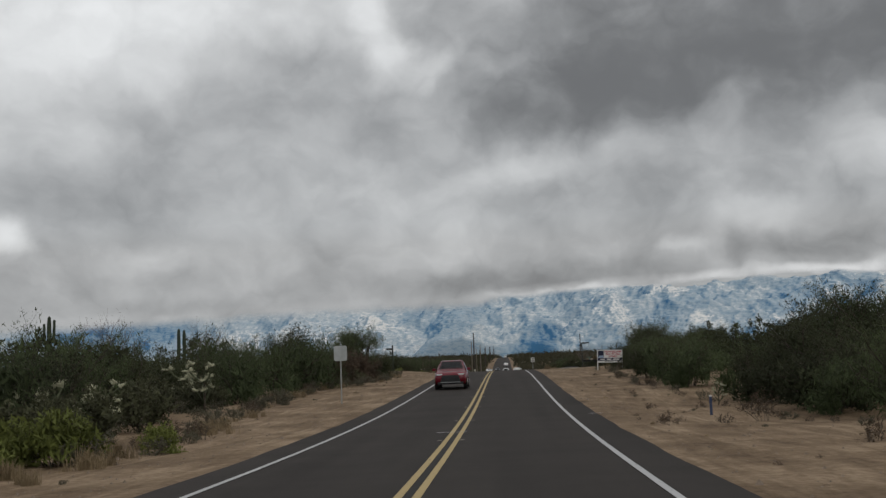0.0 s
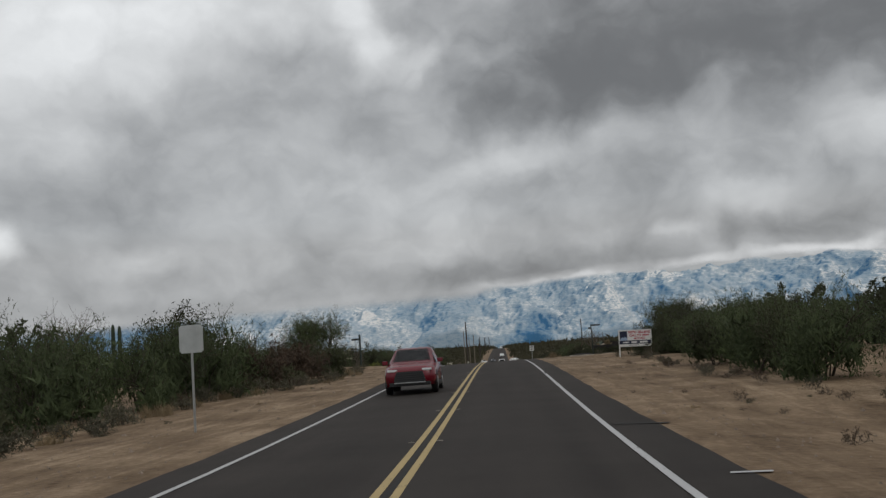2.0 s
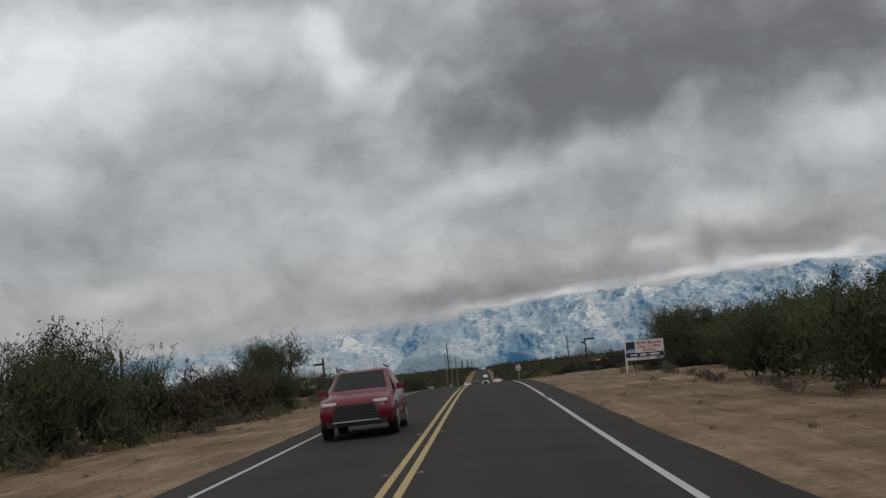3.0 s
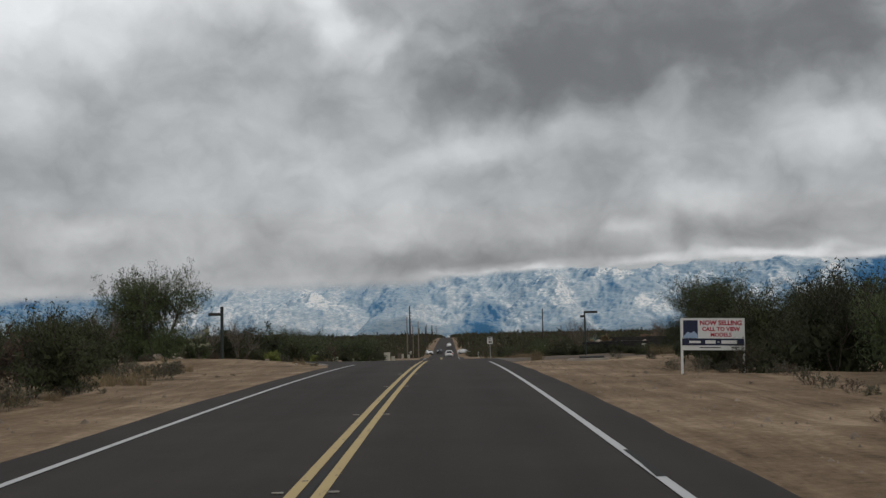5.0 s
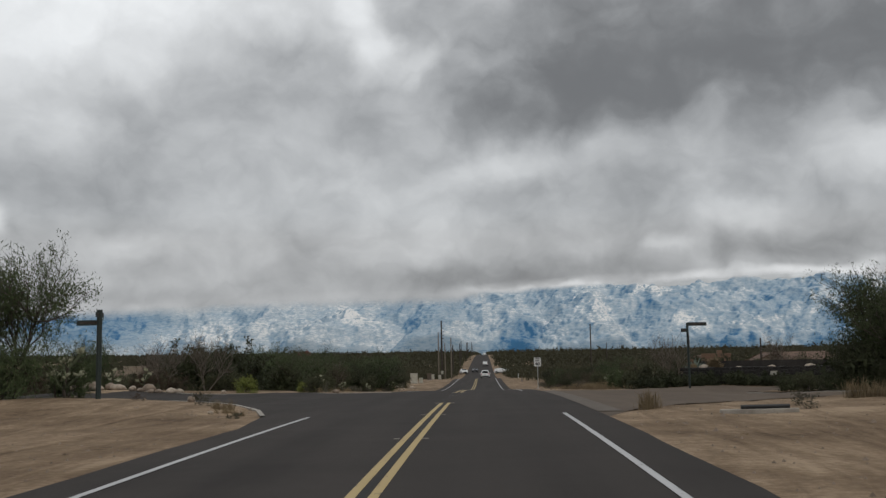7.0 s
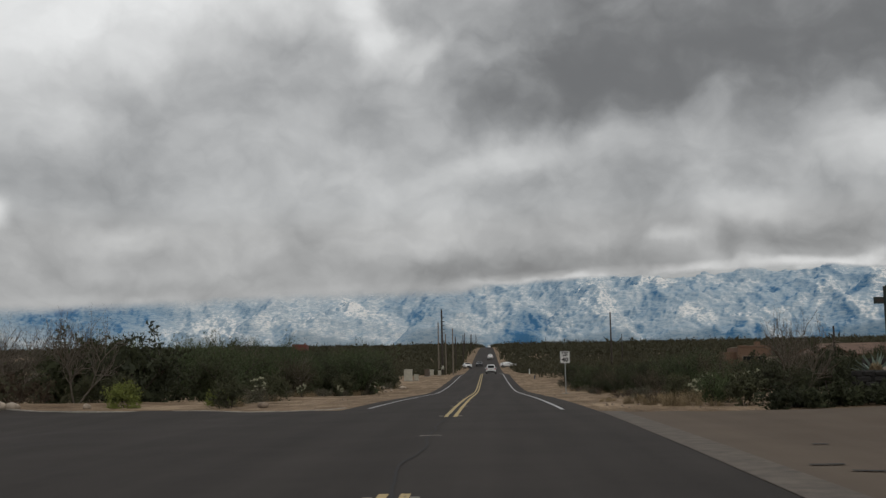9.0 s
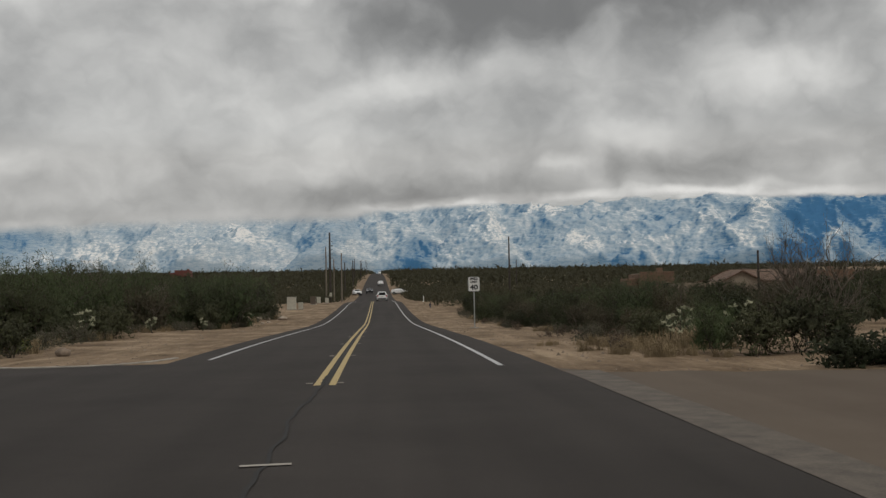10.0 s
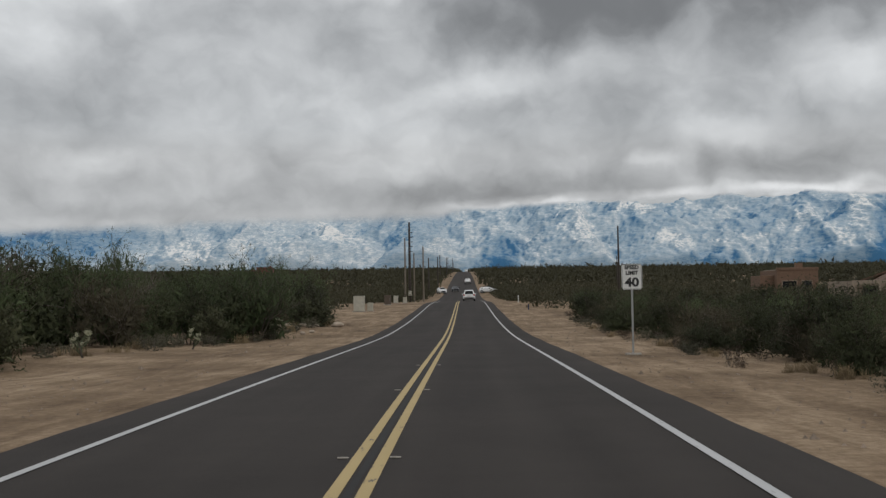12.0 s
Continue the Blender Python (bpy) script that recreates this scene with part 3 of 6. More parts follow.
def mountain_range():
    """A slope that rises into the cloud, with peaks and spurs of its own, cut by gullies and ledges."""
    na, nr = 1050, 150
    az = np.radians(np.linspace(-31, 34, na + 1))[:, None]
    r = np.linspace(3640, 4560, nr + 1)[None, :]
    x, y = EYE.x + r * np.sin(az), EYE.y + r * np.cos(az)
    sx, sy = x + 40 * swell(x / 190, y / 190, 2), y + 40 * swell(x / 190, y / 190, 3)
    near = np.clip((r - 3640) / 50, 0, 1)
    z = 64 + 0.30 * (r - 3640) + 0.00006 * (r - 3640) ** 2 - 0.012 * x + (crests(sx / 420, sy / 600, 5, 3) - 0.45) * 90 * near
    # bearing, distance, elevation of the top, fall
    peaks = [(-7.1, 4040, 3.5, 0.50), (-5.3, 4080, 3.5, 0.50), (-14.3, 3900, 2.5, 0.42), (-10.8, 3960, 2.9, 0.42), (1.95, 3900, 3.0, 0.80), (5.6, 4130, 4.15, 0.60), (8.9, 4220, 4.4, 0.5), (10.9, 3900, 2.6, 0.5),
             (13.7, 3890, 2.45, 0.45), (16.9, 4060, 3.65, 0.52), (19.8, 4100, 4.35, 0.70), (23.2, 3860, 2.65, 0.70), (28.5, 3930, 2.8, 0.50), (-3.0, 4200, 4.2, 0.5)]
    for a, far, el, slope in peaks:
        cx, cy = EYE.x + far * math.sin(radians(a)), EYE.y + far * math.cos(radians(a))
        top = EYE.z + far * math.tan(radians(el))
        turn = np.arctan2(sy - cy, sx - cx)
        d = np.hypot(x + 0.5 * (sx - x) - cx, (y - cy) * 0.8) * (1 + 0.20 * np.sin(turn * 4 + a) + 0.13 * np.sin(turn * 7 + far))
        z = np.maximum(z, top - slope * d)
    z = z + ((crests(sx / 150, sy / 230, 21, 4, 0.45) - 0.45) * 34 + (crests(x / 45, y / 60, 41, 3, 0.5) - 0.45) * 7) * near
    # ledges: the slope steps up in bands that come and go
    step = 13.0
    lev = z / step + 0.8 * swell(x / 60, y / 60, 61)
    cut = lev - np.floor(lev)
    z = z + step * (np.clip((cut - 0.55) / 0.3, 0, 1) - cut) * np.clip(0.5 + 0.9 * swell(x / 110, y / 90, 71), 0, 0.85) * near
    foot = 42 - 0.012 * x
    rise = np.clip((r - 3640) / 40, 0, 1)
    z = foot + (z - foot) * rise * rise * (3 - 2 * rise)
    verts = np.stack([x, y, z], -1).reshape(-1, 3).tolist()
    k = nr + 1
    corner = (np.arange(na)[:, None] * k + np.arange(nr)[None, :]).ravel()
    faces = np.stack([corner, corner + k, corner + k + 1, corner + 1], 1).tolist()
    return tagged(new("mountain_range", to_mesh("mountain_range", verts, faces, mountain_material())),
                  "snow-dusted mountain range tinted haze blue, with its crest in cloud", "mountains", kind="structure")


def cloud_bank():
    m = bpy.data.materials.new("cloud_edge")
    m.use_nodes = True
    tree = m.node_tree
    tree.nodes.remove(tree.nodes["Principled BSDF"])
    node, calc, vec = nodes_of(tree)
    at = node("ShaderNodeTexCoord").outputs["Object"]
    way = vec("SUBTRACT", at, tuple(EYE))
    az, el = bearing(tree, way)
    p = node("ShaderNodeCombineXYZ", i0=az, i1=el).outputs[0]
    ragged = node("ShaderNodeTexNoise", Vector=vec("MULTIPLY", p, (0.55, 1.3, 0)), Scale=1.0, Detail=7.0, Roughness=0.6).outputs[0]
    along_ = node("ShaderNodeMapRange", Value=az, i1=-32.0, i2=32.0).outputs[0]
    # the elevation of the cloud's lower edge, a tenth of its degrees, by bearing
    low_edge = ((-32, 3.1), (-24, 3.4), (-18, 3.65), (-12.7, 3.92), (-6.5, 4.06), (-1.2, 4.1), (-0.2, 4.3), (2.5, 4.4), (5.5, 4.58), (8.6, 4.62), (11.4, 4.7), (14, 4.78), (17, 4.80), (20.3, 4.45), (26, 4.36), (32, 4.3))
    base = calc("MULTIPLY", ramp(tree, along_, *(((a + 32) / 64, (e / 10,) * 3) for a, e in low_edge)), 10.0)
    rise = calc("ADD", calc("SUBTRACT", el, base), calc("MULTIPLY", calc("SUBTRACT", ragged, 0.5), 0.5))
    # the edge is thin mist towards the west and a firm roll towards the east
    east = node("ShaderNodeMapRange", Value=az, i1=-2.0, i2=1.0).outputs[0]
    mist = node("ShaderNodeMapRange", Value=east, i3=-0.55, i4=-0.16).outputs[0]
    low = node("ShaderNodeMapRange", Value=rise, i1=mist, i2=0.12)
    low.interpolation_type = "SMOOTHSTEP"
    top = node("ShaderNodeMapRange", Value=el, i1=7.2, i2=8.6, i3=1.0, i4=0.0)
    alpha = calc("MULTIPLY", low.outputs[0], top.outputs[0])
    # the roll's lower fringe is thin and bright
    up = node("ShaderNodeMapRange", Value=rise, i1=-0.1, i2=0.14).outputs[0]
    off = node("ShaderNodeMapRange", Value=rise, i1=0.2, i2=0.62, i3=1.0, i4=0.0)
    off.interpolation_type = "SMOOTHSTEP"
    patchy = node("ShaderNodeTexNoise", Vector=vec("MULTIPLY", p, (0.30, 0.5, 0)), Scale=1.0, Detail=3.0).outputs[0]
    patchy = node("ShaderNodeMapRange", Value=patchy, i1=0.35, i2=0.62, i3=0.25, i4=1.0).outputs[0]
    fringe = calc("MULTIPLY", calc("MULTIPLY", calc("MULTIPLY", up, off.outputs[0]), patchy), calc("MULTIPLY_ADD", east, 0.15, 0.03))
    cover = vec("ADD", cloud_cover(tree, way), node("ShaderNodeCombineXYZ", i0=fringe, i1=fringe, i2=fringe).outputs[0])
    glow = node("ShaderNodeEmission", Color=cover, Strength=1.0)
    mix = node("ShaderNodeMixShader", i0=alpha, i1=node("ShaderNodeBsdfTransparent").outputs[0], i2=glow.outputs[0])
    tree.links.new(mix.outputs[0], tree.nodes["Material Output"].inputs[0])
    verts, faces = [], []
    for i in range(81):
        turn = radians(-36 + 72 * i / 80)
        for e in (2.4, 5.0, 7.0, 9.0):
            verts.append((EYE.x + 3600 * math.sin(turn), EYE.y + 3600 * math.cos(turn), EYE.z + 3600 * math.tan(radians(e))))
        if i:
            faces += [(4 * i - 4 + j, 4 * i + j, 4 * i + j + 1, 4 * i - 3 + j) for j in range(3)]
    ob = new("backdrop", to_mesh("cloud_bank", verts, faces, m))
    ob.visible_shadow = False
    return tagged(ob, "low grey cloud that hides the mountain crest", "cloud", kind="structure")


mountain_range()
cloud_bank()

# ---- plants ----
def sprays(rnd, sites, count, length, width, scatter, upward, lengths=0.5):
    """Many small leaf sprays, flat slips of their own, round the given sites."""
    g = np.random.default_rng(rnd.randrange(1 << 30))
    sites = np.array(sites)
    c = sites[g.integers(0, len(sites), count)] + np.clip(g.normal(0, 1, (count, 3)), -1.5, 1.5) * scatter
    a = g.normal(0, 1, (count, 3))
    a[:, 2] = a[:, 2] * 0.6 + upward
    a /= np.linalg.norm(a, axis=1, keepdims=True)
    b = np.cross(a, g.normal(0, 1, (count, 3)))
    b /= np.linalg.norm(b, axis=1, keepdims=True)
    s = g.uniform(1 - lengths, 1 + lengths, (count, 1))
    a, b = a * length * s, b * width * s
    c[:, 2] = np.maximum(c[:, 2], 0.05)
    quads = np.stack([c - a * 0.45 - b * 0.6, c + b * 0.75, c + a * 0.65], 1).reshape(-1, 3)
    return quads.tolist(), [(3 * i, 3 * i + 1, 3 * i + 2) for i in range(count)]


def limbs(rnd, count, height, reach, radius, levels=3, lift=0.25, kids=3, wander=0.25):
    """Branching stems from one foot: tapered tubes, and the places where the leaves sit."""
    verts, faces, sites, tips = [], [], [], []

    def tube(a, b, ra, rb):
        d = (b - a).normalized()
        u = d.orthogonal().normalized()
        w = d.cross(u)
        k = len(verts)
        for p, r in ((a, ra), (b, rb)):
            for i in range(3):
                t = i * math.pi / 1.5
                verts.append(p + (u * math.cos(t) + w * math.sin(t)) * r)
        for i in range(3):
            faces.append((k + i, k + (i + 1) % 3, k + 3 + (i + 1) % 3, k + 3 + i))

    def grow(p, d, length, r, level):
        steps = (4, 3, 2, 1)[level]
        for s in range(steps):
            d = (d + Vector((rnd.gauss(0, wander), rnd.gauss(0, wander), rnd.gauss(0, wander * 0.6) + lift * 0.3))).normalized()
            e = p + d * length / steps
            e.z = max(e.z, 0.06)
            tube(p, e, r * (1 - s / steps * 0.5), r * (1 - (s + 1) / steps * 0.5))
            if level >= 1:
                sites.append(e.copy())
            if level < levels and s >= (1 if level == 0 else 0):
                for _ in range(kids if level == 0 else kids - 1):
                    side = Vector((rnd.gauss(0, 1), rnd.gauss(0, 1), rnd.gauss(0, 0.6) + lift))
                    grow(e, (d * 0.75 + side.normalized() * 0.8).normalized(), length * rnd.uniform(0.42, 0.68), r * 0.5, level + 1)
            p = e
        tips.append(p.copy())

    for i in range(count):
        t = 2 * math.pi * (i + rnd.uniform(-0.3, 0.3)) / count
        out = reach * rnd.uniform(0.5, 1.1)
        d = Vector((math.cos(t) * out, math.sin(t) * out, height * rnd.uniform(0.7, 1.1))).normalized()
        grow(Vector((math.cos(t) * 0.08, math.sin(t) * 0.08, -0.1)), d, 0.62 * math.hypot(out, height), radius, 0)
    return verts, faces, sites, tips


def shrub(name, label, category, seed, height, reach, leaf, bark, leaves, length, width, stems=5, levels=2, fill=0.4, upward=0.5, scatter=0.12, radius=0.05, lift=0.25, group="", core=0.0):
    rnd = random.Random(seed)
    verts, faces, sites, tips = limbs(rnd, stems, height, reach, radius, levels, lift)
    # bring the plant to its height and spread
    top = max(v.z for v in verts)
    wide = max(1e-3, max(math.hypot(v.x, v.y) for v in verts))
    sz, sx = height / top, reach / wide
    fit = lambda v: Vector((v.x * sx, v.y * sx, v.z * sz))
    verts, sites, tips = [fit(v) for v in verts], [fit(v) for v in sites], [fit(v) for v in tips]
    ob = thing(name, label, category, group=group, z=0.0)
    tagged(part("branchwork", to_mesh("branchwork", verts, faces, bark), bark, ob), kind="stuff" if levels == 1 else "")
    if leaves:
        clumps = []
        for _ in range(int(14 + 10 * fill)):
            t, r = rnd.uniform(0, 2 * math.pi), reach * math.sqrt(rnd.random()) * 0.82
            clumps.append(Vector((r * math.cos(t), r * math.sin(t), height * rnd.uniform(0.06, 0.88) * (1 - 0.45 * (r / reach) ** 2))))
        a, fa = sprays(rnd, sites + tips, int(leaves * (1 - fill)), length, width, scatter * height * 0.35, upward)
        c, fc = sprays(rnd, clumps, int(leaves * fill), length, width, (0.17 * reach, 0.17 * reach, 0.10 * height), upward)
        # coarse old growth deep inside keeps the crown from being seen through
        inner = [Vector((q.x * 0.72, q.y * 0.72, q.z * 0.8)) for q in clumps]
        e, fe = sprays(rnd, inner, int(leaves * core), length * 3.0, width * 3.6, (0.10 * reach, 0.10 * reach, 0.07 * height), upward)
        c, fc = c + e, fc + [tuple(i + len(c) for i in f) for f in fe]
        k = len(a)
        part("crown", to_mesh("crown", a + c, fa + [tuple(i + k for i in f) for f in fc], leaf, True), leaf, ob)
    return ob


def away(ob):
    """Take a pattern plant out of the scene, once it has been copied."""
    for o in (*ob.children_recursive, ob):
        bpy.data.objects.remove(o)


PLANTS = {}


def plant(kind, x, y, size=1.0, turn=None, tall=1.0, sink=0.03):
    rows = PLANTS[kind]
    src = rows[int(abs(x * 7.3 + y * 3.1)) % len(rows)]
    turn = (x * 97 + y * 53) % 360 if turn is None else turn
    src.scale = (size, size, size * tall)
    ob = copy_thing(src, pose(x, y, ground_z(x, y) - sink, 0, 0, turn))
    src.scale = (1, 1, 1)
    return ob


def grass_tuft(name, label, seed, height, reach, count, mat, width=0.02):
    rnd = random.Random(seed)
    verts, faces = [], []
    foot = [(rnd.gauss(0, reach * 0.4), rnd.gauss(0, reach * 0.4), rnd.uniform(0.55, 1.0)) for _ in range(7)]
    for i in range(count):
        fx, fy, tall = rnd.choice(foot)
        p = Vector((fx + rnd.gauss(0, 0.07), fy + rnd.gauss(0, 0.07), -0.02))
        t = rnd.uniform(0, 6.283)
        h = height * tall * rnd.uniform(0.25, 1.0)
        lean = Vector((math.cos(t), math.sin(t), 0)) * h * abs(rnd.gauss(0.35, 0.5))
        s = Vector((-math.sin(t), math.cos(t), 0)) * width
        k = len(verts)
        mid = p + lean * 0.35 + Vector((0, 0, h * 0.62))
        verts += [p - s, p + s, mid + s * 0.7, mid - s * 0.7, p + lean + Vector((0, 0, h * rnd.uniform(0.8, 1.0)))]
        faces += [(k, k + 1, k + 2, k + 3), (k + 3, k + 2, k + 4)]
    ob = thing(name, label, "grass", z=0.0)
    part("tuft", to_mesh("tuft", verts, faces, mat, True), mat, ob)
    return ob


def joint(bm, a, b, r):
    rod(r * 0.75, r, a, a + (b - a) * 0.55, 7, bm)
    rod(r, r * 0.45, a + (b - a) * 0.55, b, 7, bm)


def cholla(seed, height):
    """A jumping cholla: dark trunk, jointed arms, pale spiny ends."""
    rnd = random.Random(seed)
    ob = thing("cholla_cactus", "branching cholla cactus with pale yellow spiny joints", "cactus", z=0.0)
    trunk, arms, tips = bmesh.new(), bmesh.new(), []
    p = Vector((0, 0, -0.05))
    for i in range(3):
        q = p + Vector((rnd.gauss(0, 0.06), rnd.gauss(0, 0.06), height * 0.22))
        rod(0.07 - 0.012 * i, 0.06 - 0.012 * i, p, q, 7, trunk)
        for _ in range(3):
            t = rnd.uniform(0, 6.283)
            a = q
            d = Vector((math.cos(t), math.sin(t), rnd.uniform(0.15, 0.7)))
            for k in range(3):
                d = (d + Vector((rnd.gauss(0, 0.3), rnd.gauss(0, 0.3), 0.35))).normalized()
                b = a + d * height * 0.14
                joint(arms, a, b, 0.045)
                a = b
            for _ in range(4):
                e = a + Vector((rnd.gauss(0, 0.10), rnd.gauss(0, 0.10), rnd.uniform(-0.02, 0.2)))
                tips.append((a, e))
        p = q
    spines = bmesh.new()
    for a, e in tips:
        if (e - a).length > 0.03:
            joint(spines, a, e, 0.06)
    part("trunk", trunk, BARK, ob, "dark woody trunk")
    tagged(part("branchwork", arms, CHOLLA_GREEN, ob), kind="stuff")
    tagged(part("spiny_crown", spines, CHOLLA_PALE, ob, "pale yellow spiny joints"), kind="stuff")
    c, f = sprays(rnd, [e for a, e in tips], 260, 0.10, 0.03, 0.06, 0.4)
    tagged(part("spines", to_mesh("spines", c, f, CHOLLA_PALE, True), CHOLLA_PALE, ob), kind="stuff")
    return ob


def saguaro(x, y, height, arms=(), label="tall dark saguaro cactus standing above the scrub"):
    ob = thing("saguaro_cactus", label, "cactus", x, y)

    def column(points, r):
        bm = bmesh.new()
        rings = []
        for i, (p, k) in enumerate(points):
            ring = []
            for s in range(20):
                t = s * math.pi / 10
                q = r * k * (1.0 if s % 2 else 0.84)
                ring.append(bm.verts.new((p[0] + q * math.cos(t), p[1] + q * math.sin(t), p[2])))
            rings.append(ring)
        for a, b in zip(rings, rings[1:]):
            for s in range(20):
                bm.faces.new((a[s], a[(s + 1) % 20], b[(s + 1) % 20], b[s]))
        bm.faces.new(rings[-1])
        return bm

    part("trunk", column([((0, 0, -0.2), 0.85), ((0, 0, height * 0.5), 1.0), ((0, 0, height * 0.9), 0.95), ((0, 0, height * 0.975), 0.7), ((0, 0, height), 0.25)], 0.24), CACTUS, ob)
    for side, a, b in arms:
        part("arm", column([((side * 0.2, 0, a), 0.6), ((side * 0.42, 0, a + 0.12), 0.8), ((side * 0.55, 0, a + 0.4), 0.9), ((side * 0.58, 0, b - 0.1), 0.85), ((side * 0.58, 0, b), 0.3)], 0.17), CACTUS, ob)
    return ob


def patterns():
    ms = lambda i, h, r: shrub("mesquite_bush", "dense dark olive mesquite bush on the sand", "bush", 11 + i, h, r, MESQUITE, BARK, 5600, 0.105, 0.030, stems=3, fill=0.45, upward=1.0, core=0.10)
    PLANTS["mesquite"] = [ms(0, 3.1, 2.3), ms(1, 2.7, 2.5), ms(2, 3.5, 2.1), ms(3, 2.9, 2.2)]
    pv = lambda i, h, r: shrub("palo_verde_bush", "green palo verde bush with fine upright twigs", "bush", 31 + i, h, r, PALO, BARK, 5600, 0.135, 0.020, stems=3, fill=0.5, upward=1.3, scatter=0.07, core=0.10)
    bm_ = lambda i, h, r: shrub("mesquite_bush", "brownish olive mesquite bush, half bare", "bush", 411 + i, h, r, BROWN_MESQUITE, GREY_BARK, 4600, 0.12, 0.024, stems=3, fill=0.42, scatter=0.09, upward=1.1, core=0.09)
    PLANTS["brown"] = [bm_(0, 2.9, 2.3), bm_(1, 2.5, 2.2), bm_(2, 3.2, 2.2)]
    PLANTS["back"] = [shrub("mesquite_bush", "dark olive mesquite bush behind the roadside growth", "bush", 511 + i, 3.0, 2.3, MESQUITE, BARK, 2300, 0.18, 0.075, stems=2, levels=1, fill=0.55, upward=0.8, core=0.05) for i in range(3)]
    PLANTS["palo"] = [pv(0, 3.4, 2.2), pv(1, 3.0, 2.0), pv(2, 3.7, 2.4)]
    cr = lambda i, h, r: shrub("creosote_bush", "loose olive creosote bush with thin stems", "bush", 51 + i, h, r, CREOSOTE, BARK, 1900, 0.14, 0.05, stems=9, levels=1, fill=0.2, upward=0.9, radius=0.02)
    PLANTS["creosote"] = [cr(0, 1.5, 1.1), cr(1, 1.2, 1.0), cr(2, 1.7, 1.2)]
    ru = lambda i, h, r: shrub("dry_bush", "reddish brown dry bush with bare twigs", "bush", 71 + i, h, r, RUST_TWIG, BARK, 2200, 0.25, 0.038, stems=3, fill=0.35, upward=0.9, radius=0.03)
    PLANTS["rust"] = [ru(0, 2.3, 1.8), ru(1, 1.9, 1.5)]
    sa = lambda i, h, r: shrub("bursage_bush", "low grey-green bursage bush on the sand", "bush", 91 + i, h, r, SAGE, GREY_BARK, 650, 0.075, 0.024, stems=3, levels=1, fill=0.45, upward=0.7, radius=0.012)
    PLANTS["sage"] = [sa(0, 0.55, 0.5), sa(1, 0.45, 0.55), sa(2, 0.7, 0.6)]
    br = lambda i, h, r: shrub("turpentine_bush", "round yellow-green bush at the verge", "bush", 111 + i, h, r, BROOM, BARK, 2600, 0.11, 0.03, stems=10, levels=1, fill=0.5, upward=1.0, radius=0.012)
    PLANTS["broom"] = [br(0, 1.0, 0.75), br(1, 0.8, 0.8)]
    dr = lambda i, h, r: shrub("dry_bush", "small leafless brown bush on the sand", "bush", 131 + i, h, r, RUST_TWIG, GREY_BARK, 260, 0.11, 0.012, stems=6, levels=1, fill=0.15, upward=0.8, radius=0.010)
    PLANTS["twig"] = [dr(0, 0.6, 0.55), dr(1, 0.45, 0.5)]
    PLANTS["grass"] = [grass_tuft("dry_grass_tuft", "clump of straw-coloured dry grass on the verge", 5 + i, 0.56, 0.55, 420, STRAW, 0.006) for i in range(3)]
    PLANTS["cholla"] = [cholla(3, 1.9), cholla(8, 1.5), cholla(14, 2.2)]
    PLANTS["bare"] = [shrub("bare_tree", "leafless grey desert tree with crooked branches", "tree", 151 + i, 3.6, 1.9, RUST_TWIG, GREY_BARK, 600, 0.13, 0.009, stems=3, levels=3, fill=0.02, upward=0.8, radius=0.07) for i in range(2)]
    PLANTS["tree"] = [shrub("palo_verde_tree", "large feathery palo verde tree beside the junction", "tree", 171 + i, 5.8, 3.9, PALO, BARK, 34000, 0.13, 0.024, stems=6, levels=3, fill=0.22, upward=1.2, scatter=0.06, radius=0.10) for i in range(2)]
    PLANTS["dark_tree"] = [shrub("mesquite_tree", "dark spreading mesquite tree on the planted island", "tree", 181 + i, 5.8, 3.9, DARK_PALO, BARK, 34000, 0.13, 0.026, stems=7, levels=3, fill=0.12, upward=1.1, scatter=0.07, radius=0.10, core=0.03) for i in range(2)]
    PLANTS["agave"] = [agave()]


def agave():
    ob = thing("agave_plant", "grey-green agave rosette behind the stone wall", "plant", z=0.0)
    rnd = random.Random(2)
    for i in range(22):
        t, e = i * 2.4, 0.25 + 0.05 * i
        d = Vector((math.cos(t) * math.cos(e), math.sin(t) * math.cos(e), math.sin(e)))
        s = Vector((-math.sin(t), math.cos(t), 0)) * 0.055
        n = d.cross(s).normalized() * 0.03
        L = rnd.uniform(0.6, 0.85)
        v = [s * 0.7, -s * 0.7, d * L * 0.4 - s + n, d * L * 0.4 + s + n, d * L, d * L * 0.4 - n * 0.6]
        part("leaf", to_mesh("leaf", v, [(0, 1, 2, 5), (0, 5, 3), (2, 4, 5), (5, 4, 3), (0, 3, 2, 1), (3, 4, 2)], AGAVE, True), AGAVE, ob)
    return ob


patterns()
rng = random.Random(21)


def hedge(kinds, line, step, deep, size=(0.8, 1.25)):
    """Bushes scattered along a line of (x, y), deep metres to its far side."""
    for (x0, y0), (x1, y1) in zip(line, line[1:]):
        k = max(1, int(math.hypot(x1 - x0, y1 - y0) / step))
        for i in range(k):
            f = (i + rng.random()) / k
            x, y = x0 + (x1 - x0) * f, y0 + (y1 - y0) * f
            x += math.copysign(rng.random() * deep, x)
            if not on_pavement(x, y, 1.6):
                plant(rng.choice(kinds), x, y, rng.uniform(*size))


